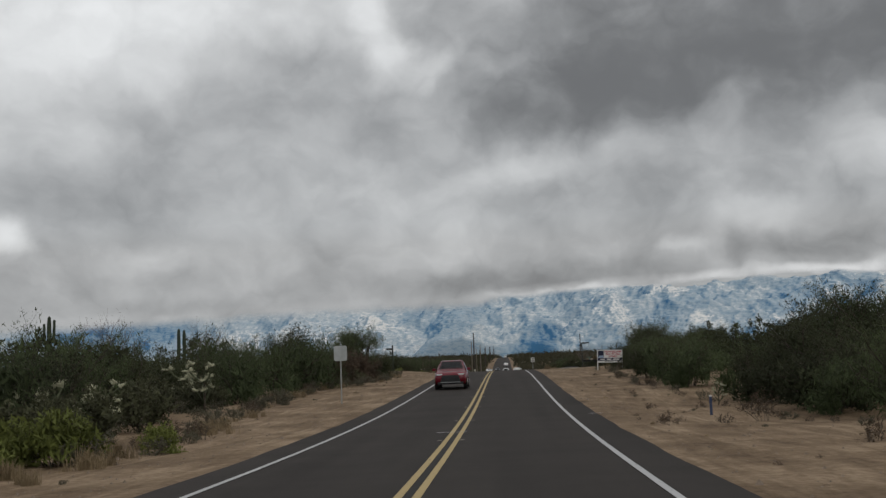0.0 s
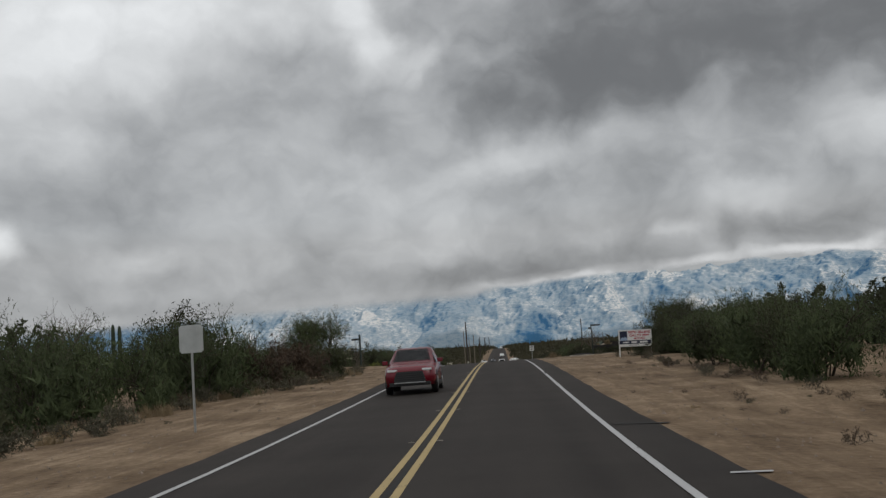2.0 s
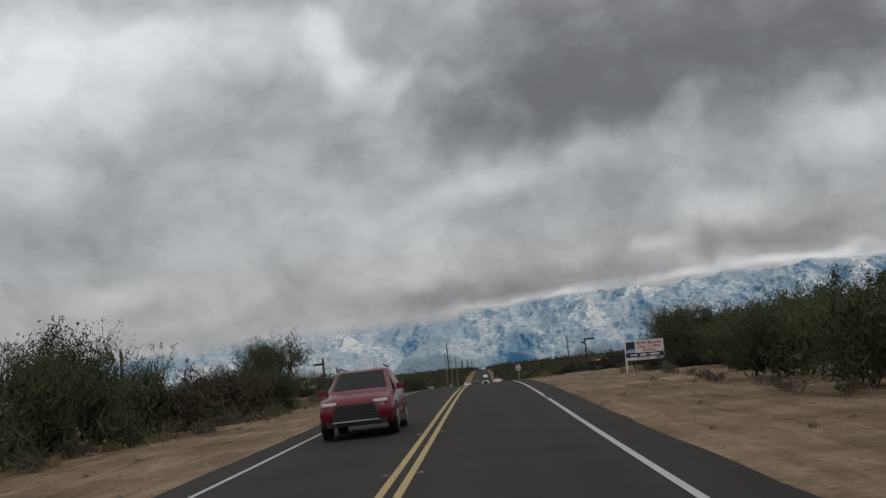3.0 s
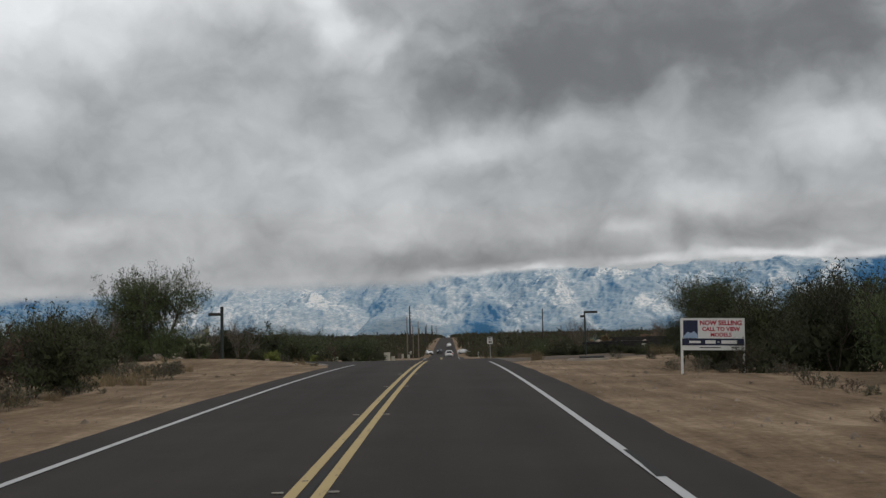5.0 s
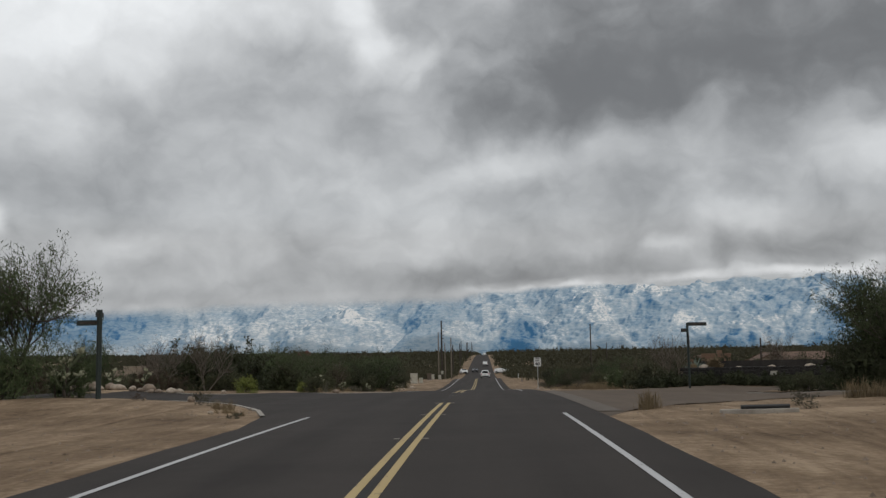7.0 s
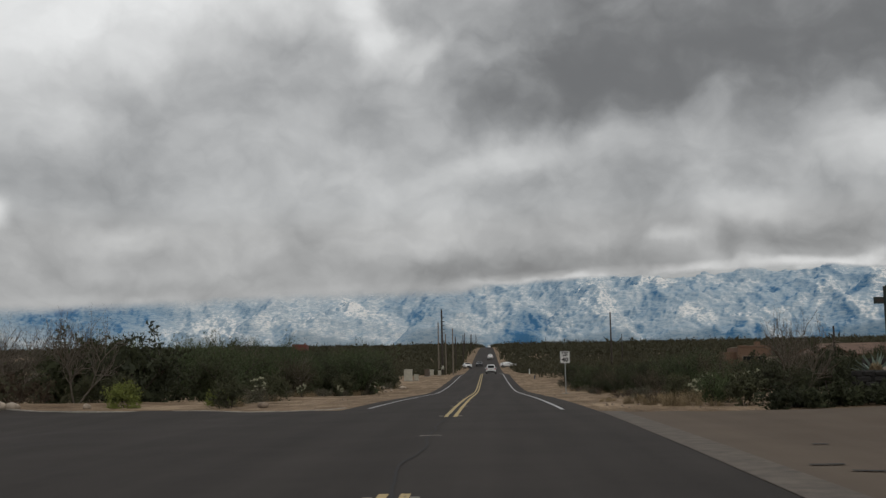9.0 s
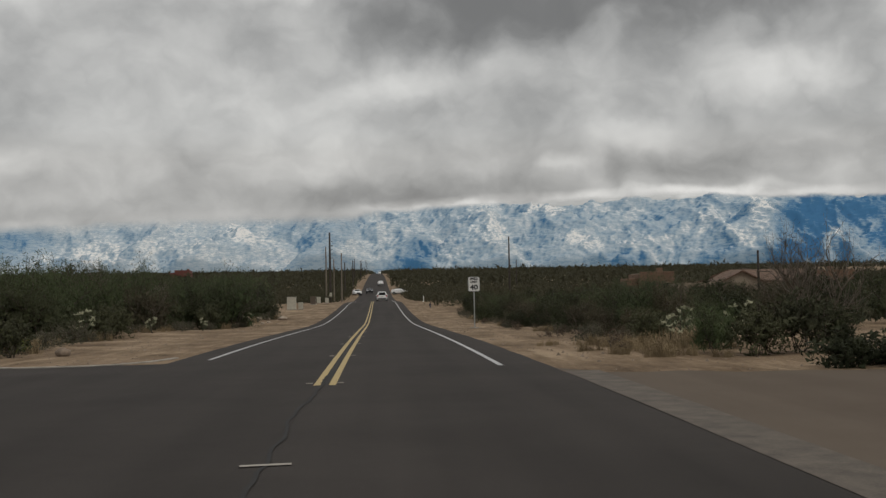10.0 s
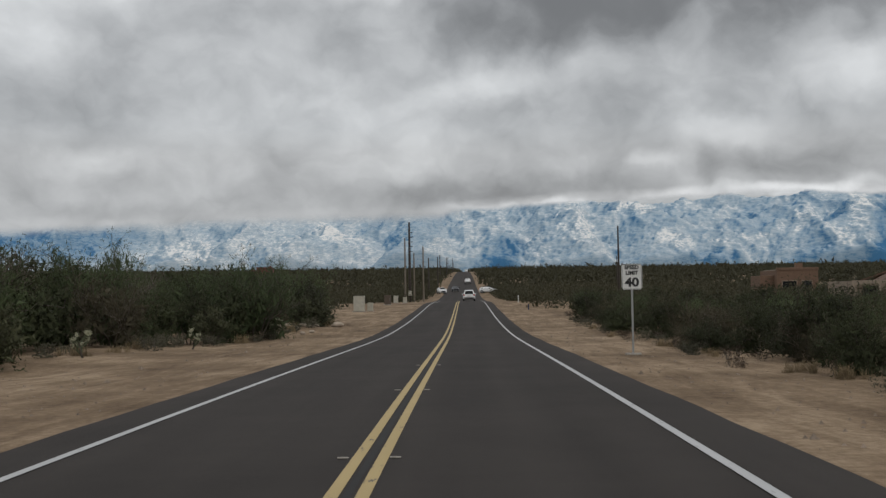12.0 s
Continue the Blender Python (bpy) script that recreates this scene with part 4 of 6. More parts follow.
# the west verge, up to the junction
hedge(["palo", "mesquite", "palo"], [(-13.5, 24), (-13.5, 40), (-14, 55), (-13.6, 66)], 2.5, 2.5, (0.95, 1.2))
hedge(["palo", "palo", "mesquite"], [(-12.6, 68), (-11.0, 78), (-10.4, 87)], 1.7, 2.4, (1.0, 1.2))
hedge(["mesquite", "palo", "brown"], [(-10.8, 90), (-10.0, 99)], 2.0, 4, (0.7, 0.88))
hedge(["back", "back", "palo"], [(-15, 24), (-17, 60), (-17, 84)], 3.2, 6, (0.95, 1.25))
hedge(["rust", "rust", "creosote"], [(-10.2, 87), (-9.4, 99)], 2.0, 1.5, (0.9, 1.15))
hedge(["creosote", "sage", "creosote", "mesquite"], [(-8.6, 100), (-9.5, 112), (-13, 124)], 1.7, 5, (0.6, 0.95))
hedge(["back", "creosote"], [(-16, 104), (-20, 126)], 3.2, 8, (0.7, 1.0))
hedge(["creosote", "sage", "creosote", "sage"], [(-8.2, 27), (-9.0, 40), (-10.4, 54), (-11.2, 66)], 1.1, 2.8, (0.7, 1.1))
hedge(["sage", "grass", "sage", "grass", "twig"], [(-6.1, 26), (-6.6, 38), (-8.0, 52), (-9.0, 62), (-9.8, 74), (-8.6, 86), (-7.6, 98), (-8.4, 110), (-9.5, 120)], 1.0, 1.4, (0.6, 1.2))
for x, y, s in ((-6.9, 39.0, 0.75), (-8.2, 36.0, 1.5), (-9.6, 36.5, 1.3), (-8.9, 33.2, 1.2)):
    plant("broom", x, y, s)
for x, y, s in ((-13.6, 47.0, 0.95), (-14.6, 46.4, 0.9), (-12.6, 46.2, 0.85), (-12.3, 60.5, 1.1), (-11.3, 58.5, 0.9), (-10.6, 45.0, 0.75), (-10.0, 41.5, 0.7), (-11.8, 47.5, 0.8), (-13.2, 62.0, 1.0)):
    plant("cholla", x, y, s)
plant("tree", -15.2, 134.0, 1.0, 100)
for x, y, s in ((-7.0, 35.6, 1.2), (-7.4, 37.4, 1.1), (-7.9, 40.8, 1.0), (-7.6, 46.0, 1.1)):
    plant("grass", x, y, s)
for x, y, s in ((-17.2, 135.6, 0.95), (-19.4, 136.2, 1.1), (-21.4, 135.4, 1.0), (-17.8, 133.0, 0.7), (-22.6, 132.6, 0.9)):
    plant("palo", x, y, s)
plant("cholla", -12.6, 133.4, 0.85)
plant("cholla", -13.2, 134.2, 0.6)
for x, y, s in ((-14.6, 130.2, 0.9), (-13.4, 129.4, 0.7), (-16.0, 130.8, 1.1), (-9.6, 131.6, 0.6), (-7.4, 131.4, 0.7), (-6.6, 130.6, 0.9), (-6.1, 128.8, 0.6), (-5.4, 127.6, 0.5), (-5.2, 126.0, 0.4)):
    plant(("sage", "grass", "twig")[int(y * 10) % 3], x, y, s)
plant("bare", -19, 88, 1.45)
plant("bare", -22, 76, 1.5)
plant("bare", -13.5, 118, 0.9)
saguaro(-49, 130, 8.0, ((-1, 4.6, 7.2), (1, 5.0, 7.6)), "dark saguaro cactus with two raised arms")
saguaro(-43.6, 160, 7.9)
saguaro(-42.9, 160.2, 7.7)
saguaro(-58, 128, 6.4)

# the east verge, up to the junction
hedge(["mesquite", "mesquite", "palo", "palo"], [(14, 22), (12.0, 45), (10.4, 56), (9.7, 66), (9.9, 82), (10.6, 92), (13.0, 104)], 2.2, 2.0, (0.68, 0.88))
hedge(["back", "back"], [(18, 22), (16.5, 60), (17, 108)], 3.0, 5, (0.95, 1.2))
hedge(["twig", "sage", "twig"], [(10.4, 40), (9.2, 56), (8.1, 68), (8.4, 82), (9.0, 97), (10.8, 106)], 1.5, 0.8, (0.4, 0.7))
hedge(["mesquite", "creosote"], [(14, 116), (14.5, 128)], 2.4, 4, (0.6, 0.9))
plant("dark_tree", 19.0, 144.0, 0.98, 200)
plant("dark_tree", 25.5, 143.6, 0.85, 60)
for x, y, s in ((13.6, 142.4, 0.26), (14.6, 143.6, 0.3), (15.4, 142.2, 0.34), (16.6, 143.8, 0.38), (17.6, 142.0, 0.42), (20.5, 142.2, 0.5), (22.5, 143.4, 0.5), (24.5, 141.8, 0.45)):
    plant("mesquite", x, y, s)
plant("dark_tree", 15.5, 57.0, 0.82, 30)
plant("palo", 14.2, 90.0, 1.1)
for x, y, s in ((13.4, 55.0, 1.15), (15.2, 60.5, 1.25), (16.8, 54.5, 1.3), (17.5, 63.0, 1.3), (12.7, 50.5, 0.95), (14.0, 52.5, 1.1)):
    plant("mesquite", x, y, s)
for x, y, s in ((12.6, 116.2, 0.85), (14.0, 117.4, 0.95), (15.6, 118.2, 1.0), (13.2, 119.6, 0.9), (17.2, 119.2, 1.05), (11.7, 117.2, 0.75), (18.8, 118.0, 1.1), (16.4, 116.0, 0.9)):
    plant("mesquite", x, y, s)
for x, y, s in ((10.9, 114.6, 0.9), (11.7, 114.2, 1.0), (12.9, 114.3, 1.0), (14.1, 114.6, 1.1), (15.2, 114.2, 1.0), (9.9, 115.0, 0.7)):
    plant("sage", x, y, s)
for x, y, s in ((13.2, 106.5, 0.9), (14.2, 108.0, 1.0), (15.2, 105.0, 1.05), (12.9, 109.6, 0.7), (14.6, 111.0, 0.95), (16.2, 108.0, 1.1)):
    plant("mesquite", x, y, s)
plant("brown", 12.4, 111.4, 0.55)
plant("creosote", 14.2, 141.6, 0.5)
plant("grass", 16.0, 141.3, 1.0)
plant("mesquite", 15.6, 131.4, 0.75)
plant("mesquite", 21.5, 131.5, 0.95)
plant("palo", 24, 132, 1.2)
plant("cholla", 9.6, 56.5, 0.4)
plant("grass", 12.6, 130.2, 1.5)
plant("grass", 13.1, 130.5, 1.3)
for x, y, s in ((12.5, 118.4, 0.5), (13.6, 116.4, 0.5), (13.0, 121.4, 0.55), (14.4, 122.6, 0.6), (11.9, 116.0, 0.42), (15.0, 120.6, 0.6)):
    plant("mesquite", x, y, s)
for x, y, s in ((9.1, 47.0, 1.5), (8.4, 35.0, 1.0), (5.6, 42.9, 0.9), (7.4, 44.4, 0.7), (6.4, 52.5, 0.6), (8.6, 54.5, 0.6), (6.9, 62.0, 0.5), (7.6, 89.0, 0.5)):
    plant("twig", x, y, s)
plant("grass", 5.6, 127.6, 1.15, tall=1.25)
hedge(["mesquite", "creosote"], [(11.0, 124.8), (12.4, 121.5), (13.4, 117.5)], 1.0, 2.6, (0.34, 0.5))
for x, y, s in ((11.8, 116.4, 0.9), (12.8, 115.8, 0.8), (13.6, 116.5, 1.0), (10.6, 122.6, 0.8), (9.6, 126.2, 0.7)):
    plant("sage", x, y, s)
for x, y, s in ((16.6, 143.2, 0.9), (18.4, 144.4, 1.1), (21.0, 143.5, 1.1), (23.5, 144.0, 1.1)):
    plant("mesquite", x, y, s)
hedge(["mesquite", "palo", "creosote"], [(-10.4, 103), (-11.2, 114), (-13.0, 121)], 1.3, 2.4, (0.42, 0.62))
for x, y, s in ((-14.0, 132.6, 0.6), (-16.4, 132.8, 0.7), (-18.0, 134.0, 0.8), (-13.0, 134.6, 0.5)):
    plant("palo", x, y, s)

for i in range(60):
    x = (1 if i % 3 else -1) * rng.uniform(4.9, 8.6)
    y = rng.uniform(24, 120)
    if not on_pavement(x, y, 0.5):
        plant(("twig", "grass", "sage", "twig")[i % 4], x, y, rng.uniform(0.12, 0.3))

# past the junction, west
hedge(["mesquite", "palo", "palo", "brown", "rust"], [(-10.5, 178), (-13.5, 192), (-12.5, 204), (-10.0, 214), (-9.5, 232), (-13, 246)], 2.4, 3.0, (0.95, 1.3))
hedge(["back", "palo", "back"], [(-17, 176), (-17, 205), (-14, 236), (-15, 262)], 3.2, 6, (1.15, 1.4))
hedge(["mesquite", "rust", "rust", "creosote"], [(-30, 172), (-22, 172), (-12.5, 170.5)], 2.2, 3, (0.7, 0.95))
hedge(["sage", "creosote", "sage", "grass"], [(-9.0, 164), (-10.5, 176), (-12.0, 190), (-9.8, 204), (-7.8, 216), (-8.4, 232), (-10.5, 250)], 1.3, 1.6, (0.7, 1.3))
for x, y, s in ((-11.2, 180, 0.6), (-12.4, 186, 0.65), (-9.9, 201, 0.55), (-8.8, 213, 0.5), (-22.4, 166, 0.7), (-20.5, 166.5, 0.7), (-11.0, 192, 0.55)):
    plant("cholla", x, y, s)
plant("palo", -9.4, 211.5, 1.25)
plant("mesquite", -11.4, 210.0, 1.2)
plant("palo", -15.6, 205, 1.35)
plant("bare", -16.0, 196, 1.3)
plant("palo", -18.0, 197, 1.3)
plant("bare", -14.2, 207, 1.2)
plant("bare", -17.4, 170, 1.25)
plant("bare", -20.6, 171, 1.2)
plant("bare", -22.4, 173, 1.1)
plant("palo", -24.5, 168, 1.1)
plant("broom", -13.6, 165.2, 1.1)
plant("broom", -10.2, 167, 0.9)

# past the junction, east
hedge(["mesquite", "brown", "brown", "mesquite", "palo"], [(9.4, 170), (9.2, 186), (9.2, 205), (8.8, 226), (9.6, 252)], 1.9, 3.0, (0.52, 0.7))
hedge(["mesquite", "brown"], [(8.8, 167), (8.5, 180), (8.3, 196)], 1.6, 1.2, (0.34, 0.48))
hedge(["brown", "back", "back"], [(15, 168), (15, 206), (14, 262)], 2.8, 7, (0.55, 0.76))
hedge(["twig", "grass", "twig", "sage"], [(5.9, 159), (6.6, 166), (7.0, 178), (7.2, 192), (7.4, 206), (8, 224), (9, 246)], 1.4, 1.6, (0.5, 0.95))
for x, y, s in ((6.6, 159.4, 0.8), (7.0, 158.2, 0.95), (7.5, 159.6, 1.0), (7.9, 158.8, 0.85), (6.1, 161.0, 0.7), (8.4, 157.6, 0.6), (5.7, 164.8, 0.6), (7.3, 161.2, 0.9), (6.9, 160.4, 0.8)):
    plant("grass", x, y, s)
for x, y, s in ((8.6, 161.6, 1.35), (9.1, 161.9, 1.4), (8.9, 162.4, 1.3), (8.3, 162.2, 1.1), (9.5, 162.6, 1.2), (8.0, 160.8, 0.8), (9.8, 161.4, 0.7), (7.7, 162.2, 1.1), (7.2, 163.2, 1.0), (6.8, 164.4, 0.9), (7.6, 164.0, 0.9)):
    plant("grass", x, y, s)
for x, y, s in ((9.4, 164.5, 0.45), (10.4, 163.4, 0.45), (11.0, 162.4, 0.4), (8.8, 163.2, 0.4), (11.6, 165.2, 0.5), (10.0, 165.6, 0.5)):
    plant("cholla", x, y, s)
plant("palo", 8.8, 159.4, 0.42)
plant("creosote", 9.5, 158.6, 0.8)
plant("creosote", 10.4, 158.4, 0.85)
plant("mesquite", 11.4, 158.6, 0.34)
plant("creosote", 9.4, 160.8, 0.6)
plant("creosote", 8.2, 163.5, 0.6)
plant("twig", 9.0, 166.5, 1.0)
hedge(["brown", "back", "mesquite"], [(25, 226), (40, 232), (54, 240)], 1.8, 5, (0.9, 1.1))
plant("bare", 12.3, 162.4, 1.0)
plant("bare", 20.0, 166, 1.0)

for rows in PLANTS.values():
    for ob in rows:
        if ob.name.startswith("agave"):
            continue
        away(ob)


def far_scrub(name, count, area, seed, leaf, label, slips=26, size=(0.8, 1.7), slip=0.3, gap=11.0):
    """Low scrub over the plain, too far off to tell apart."""
    g = np.random.default_rng(seed)
    sites = []
    while len(sites) < count:
        x, y = g.uniform(*area[0]), g.uniform(*area[1])
        if abs(x) < gap or on_pavement(x, y, 3) or (35 < x < 58 and 256 < y < 273) or (37 < x < 51 and 296 < y < 311) or (9 < x < 26 and 150 < y < 162) or (-12.5 < x < 0 and 236 < y < 312) or (9 < x < 30 and y < 190 and y > 160 and g.random() < 0.15):
            continue
        sites.append((x, y, land(x, y)))
    verts, faces = [], []
    for x, y, z in sites:
        s = g.uniform(*size)
        c = g.normal(0, 1, (slips, 3)) * (0.62 * s, 0.62 * s, 0.0) + (x, y, z)
        c[:, 2] += np.abs(g.normal(0, 0.55 * s, slips)) * (1 - 0.2 * g.random(slips)) + 0.1
        a = g.normal(0, 1, (slips, 3)) * slip * (0.7, 0.7, 1.0)
        b = g.normal(0, 1, (slips, 3)) * slip * 0.4
        k = len(verts)
        verts += np.stack([c - a - b, c + b * 1.4, c + a * 1.3], 1).reshape(-1, 3).tolist()
        faces += [(k + 3 * i, k + 3 * i + 1, k + 3 * i + 2) for i in range(slips)]
    return tagged(new(name, to_mesh(name, verts, faces, leaf, True)), label, "scrub", kind="stuff")


far_scrub("desert_scrub", 520, ((-75, 75), (166, 330)), 1, PLAIN_SCRUB, "dark olive desert scrub covering the plain", 230, (1.2, 1.8), 0.085, 19)
far_scrub("desert_scrub", 420, ((-75, 75), (166, 330)), 2, CREOSOTE, "olive creosote scrub between the larger bushes", 130, (0.7, 1.3), 0.08, 17)
far_scrub("desert_scrub", 3000, ((-85, 85), (255, 460)), 7, PLAIN_SCRUB, "dark olive desert scrub beside the far road", 58, (1.1, 1.7), 0.15, 7.6)
far_scrub("desert_scrub", 420, ((22, 80), (168, 256)), 12, PLAIN_SCRUB, "dark olive desert scrub behind the stone walls", 130, (1.1, 1.6), 0.11, 17)
far_scrub("desert_scrub", 620, ((-15, 15), (300, 460)), 13, PLAIN_SCRUB, "dark olive scrub close beside the far road", 56, (0.9, 1.3), 0.14, 5.9)
far_scrub("desert_scrub", 900, ((-60, 60), (262, 460)), 8, BROWN_MESQUITE, "brownish scrub beside the far road", 50, (0.9, 1.6), 0.15, 8.0)
far_scrub("desert_scrub", 4200, ((-200, 200), (440, 760)), 9, PLAIN_SCRUB, "dark olive scrub of the desert plain", 20, (1.5, 2.2), 0.5, 7)
far_scrub("desert_scrub", 4200, ((-500, 500), (740, 1500)), 3, PLAIN_SCRUB, "far dark scrub of the desert plain", 14, (2.2, 3.2), 1.0, 7)
far_scrub("desert_scrub", 4200, ((-1500, 1500), (1400, 3300)), 4, PLAIN_SCRUB, "far dark scrub at the foot of the mountains", 10, (2.8, 4.0), 2.0, 8)
far_scrub("desert_scrub", 230, ((-60, -22), (10, 170)), 5, MESQUITE, "dark olive scrub behind the roadside bushes", 230, (1.2, 1.8), 0.085)
far_scrub("desert_scrub", 200, ((22, 60), (10, 132)), 6, MESQUITE, "dark olive scrub behind the roadside bushes", 230, (1.2, 1.8), 0.085)

# ---- stones ----
def boulder_mesh(seed, mat):
    rnd = random.Random(seed)
    bm = bmesh.new()
    bmesh.ops.create_icosphere(bm, subdivisions=2, radius=0.5)
    for v in bm.verts:
        v.co *= 1 + 0.28 * noise.noise(v.co * 2.2 + Vector((seed * 3.1, 0, 0)))
        v.co.z *= 0.72
        v.co.z = max(v.co.z, -0.25)
    me = bpy.data.meshes.new("boulder")
    bm.to_mesh(me)
    bm.free()
    me.materials.append(mat)
    me.shade_smooth()
    return me


BOULDERS = [boulder_mesh(i, PALE_STONE) for i in range(4)] + [boulder_mesh(9 + i, STONE) for i in range(3)]


def boulder(x, y, size, tall=1.0, lift=0.0, label="pale rounded boulder lying on the sand"):
    k = int(abs(x * 13 + y * 7)) % len(BOULDERS)
    ob = new("boulder", BOULDERS[k])
    ob.matrix_basis = Matrix.Translation((x, y, ground_z(x, y) + lift + 0.2 * size * tall)) @ Matrix.Rotation(x * 5 + y, 4, "Z") @ Matrix.Diagonal((size, size * 0.8, size * tall, 1))
    return tagged(ob, label, "rock")


rng = random.Random(33)
for i in range(16):
    boulder(-24.4 + i * 0.47 + rng.uniform(-0.2, 0.2), 164.6 + rng.uniform(-0.5, 0.9) - 0.12 * i, rng.uniform(0.5, 1.05), rng.uniform(0.7, 1.1), 0.0, "pale rounded boulder in a row beside the side street")
for x, y, s in ((-15.6, 133.6, 0.9), (-14.6, 132.2, 0.7), (-16.4, 131.0, 0.6), (-9.4, 137.2, 0.4), (-8.0, 165.5, 0.45), (-15, 165.0, 0.4), (-6.4, 128.2, 0.2)):
    boulder(x, y, s)
for i in range(12):
    boulder(-8.6 + rng.uniform(-2.2, 1.4), 216 + i * 1.3, rng.uniform(0.35, 0.9), 0.7, 0.0, "tan boulder on the low earth bank")
for x, y, s in ((12.65, 153.7, 0.8), (14.2, 153.0, 0.5), (16.0, 153.4, 0.6), (18.0, 153.7, 0.7), (20.0, 154.0, 0.6)):
    boulder(x, y, s, 0.8, 3.16 - ground_z(x, y), "pale boulder in the raised bed behind the wall")

verts, faces = [], []
g = np.random.default_rng(8)
for i in range(5200):
    y = g.uniform(12, 240)
    sd = -1 if g.random() < 0.5 else 1
    x = sd * (4.5 + abs(g.normal(0, 3.2)))
    if on_pavement(x, y, 0.1):
        continue
    s = g.uniform(0.012, 0.045) * (2.2 if g.random() < 0.05 else 1)
    z = ground_z(x, y)
    k = len(verts)
    for j in range(4):
        t = j * 1.571 + g.uniform(0, 0.8)
        verts.append((x + s * math.cos(t), y + s * math.sin(t), z - 0.005))
    verts.append((x, y, z + s * g.uniform(0.6, 1.1)))
    faces += [(k, k + 1, k + 4), (k + 1, k + 2, k + 4), (k + 2, k + 3, k + 4), (k + 3, k, k + 4)]
tagged(new("pebbles", to_mesh("pebbles", verts, faces, STONE, True)), "scattered small stones and clods on the verge", "gravel", kind="stuff")


# ---- kerbs ----
def kerb(name, points, label):
    verts, faces = [], []
    shape = ((-0.07, -0.1), (-0.07, 0.006), (-0.06, 0.014), (0.06, 0.014), (0.07, 0.008), (0.07, -0.1))
    for i, (x, y) in enumerate(points):
        a, b = points[max(0, i - 1)], points[min(len(points) - 1, i + 1)]
        d = Vector((b[0] - a[0], b[1] - a[1])).normalized()
        verts += [(x + d.y * s, y - d.x * s, land(x, y) + h) for s, h in shape]
        if i:
            faces += [(6 * i - 6 + j, 6 * i - 6 + (j + 1) % 6, 6 * i + (j + 1) % 6, 6 * i + j) for j in range(6)]
    return tagged(new(name, to_mesh(name, verts, faces, CONCRETE, True)), label, "kerb", kind="structure")


kerb("trim", [(-x, left_street(-x)[0] - 0.03) for x in (4.66, 4.9, 5.2, 5.5, 6.2, 7, 7.9, 9.2, 10.3, 12, 15, 20, 30, 45)], "pale concrete kerb round the sandy corner")
kerb("trim", [(-4.3, 162.5), (-4.6, 161.0)] + [(-x, left_street(-x)[1] + 0.05) for x in (5.2, 6, 7.3, 9, 12, 16, 20, 30, 45)], "pale concrete kerb on the far side of the side street")


ring = [(24.5 + 12.3 * math.cos(i * math.pi / 24), 143.0 + 3.3 * math.sin(i * math.pi / 24)) for i in range(49)]
kerb("trim", ring, "pale kerb round the planted island in the side street")
verts = [(24.5, 143.0, land(24.5, 143.0) + 0.06)] + [(x, y, land(x, y) + 0.05) for x, y in ring[:-1]]
tagged(new("ground_island", to_mesh("ground_island", verts, [(0, 1 + i, 1 + (i + 1) % 48) for i in range(48)], SAND)), "sandy planted island in the side street", "ground", kind="structure")

# ---- signs and posts ----
def post_sign(x, y, name, label, width, height, face, back, bottom, turn=0.0):
    ob = thing(name, label, "sign", x, y, turn=turn)
    bm = box(0.055, 0.03, bottom + height + 0.05, z=-0.1)
    part("post", bm, GALV, ob, "galvanised steel post")
    plate = bmesh.new()
    box(width, 0.006, height, 0, -0.022, bottom, 0.0, plate)
    bmesh.ops.bevel(plate, geom=[e for e in plate.edges if abs(e.verts[0].co.y - e.verts[1].co.y) > 0.003], offset=0.04, segments=3, affect="EDGES")
    panel = part("panel", plate, face, ob)
    for h in (0.12, height - 0.12):
        part("bolt", rod(0.012, 0.012, (0, -0.032, bottom + h), (0, -0.024, bottom + h), 8), GALV, panel)
    return ob, panel


speed, panel = post_sign(5.92, 190.6, "speed_sign", "white speed limit sign on a thin steel post", 0.61, 0.76, SIGN_WHITE, SIGN_BACK, 1.93)
lettering("SPEED", 0.155, SIGN_BLACK, panel, 0, -0.028, 2.585, bold=0.007)
lettering("LIMIT", 0.155, SIGN_BLACK, panel, 0, -0.028, 2.42, bold=0.007)
lettering("40", 0.36, SIGN_BLACK, panel, 0, -0.028, 2.135, bold=0.013, wide=1.15)
for w, h, cx, cz in ((0.57, 0.012, 0, 2.672), (0.57, 0.012, 0, 1.948), (0.012, 0.72, -0.285, 2.31), (0.012, 0.72, 0.285, 2.31)):
    part("border", box(w, 0.002, h, cx, -0.0265, cz - h / 2), SIGN_BLACK, panel)
part("footing", box(0.45, 0.3, 0.08, z=-0.03, bevel=0.02), CONCRETE, speed)

post_sign(-6.28, 63.4, "road_sign", "back of a grey metal road sign on a steel post", 0.61, 0.70, SIGN_BACK, SIGN_BACK, 1.98)

marker = thing("marker_post", "slim dark blue utility marker post on the sand", "marker post", 8.25, 50.8)
part("post", box(0.09, 0.03, 0.72, z=-0.1, bevel=0.01), POST_BLUE, marker)
part("cap", box(0.10, 0.04, 0.05, z=0.62, bevel=0.01), SIGN_WHITE, marker)
for x, y, h, m in ((7.03, 262, 0.6, POST_BLUE), (7.35, 288, 0.9, SIGN_WHITE)):
    ob = thing("marker_post", "slim utility marker post on the verge", "marker post", x, y)
    part("post", box(0.10, 0.05, h, z=-0.05, bevel=0.01), m, ob)


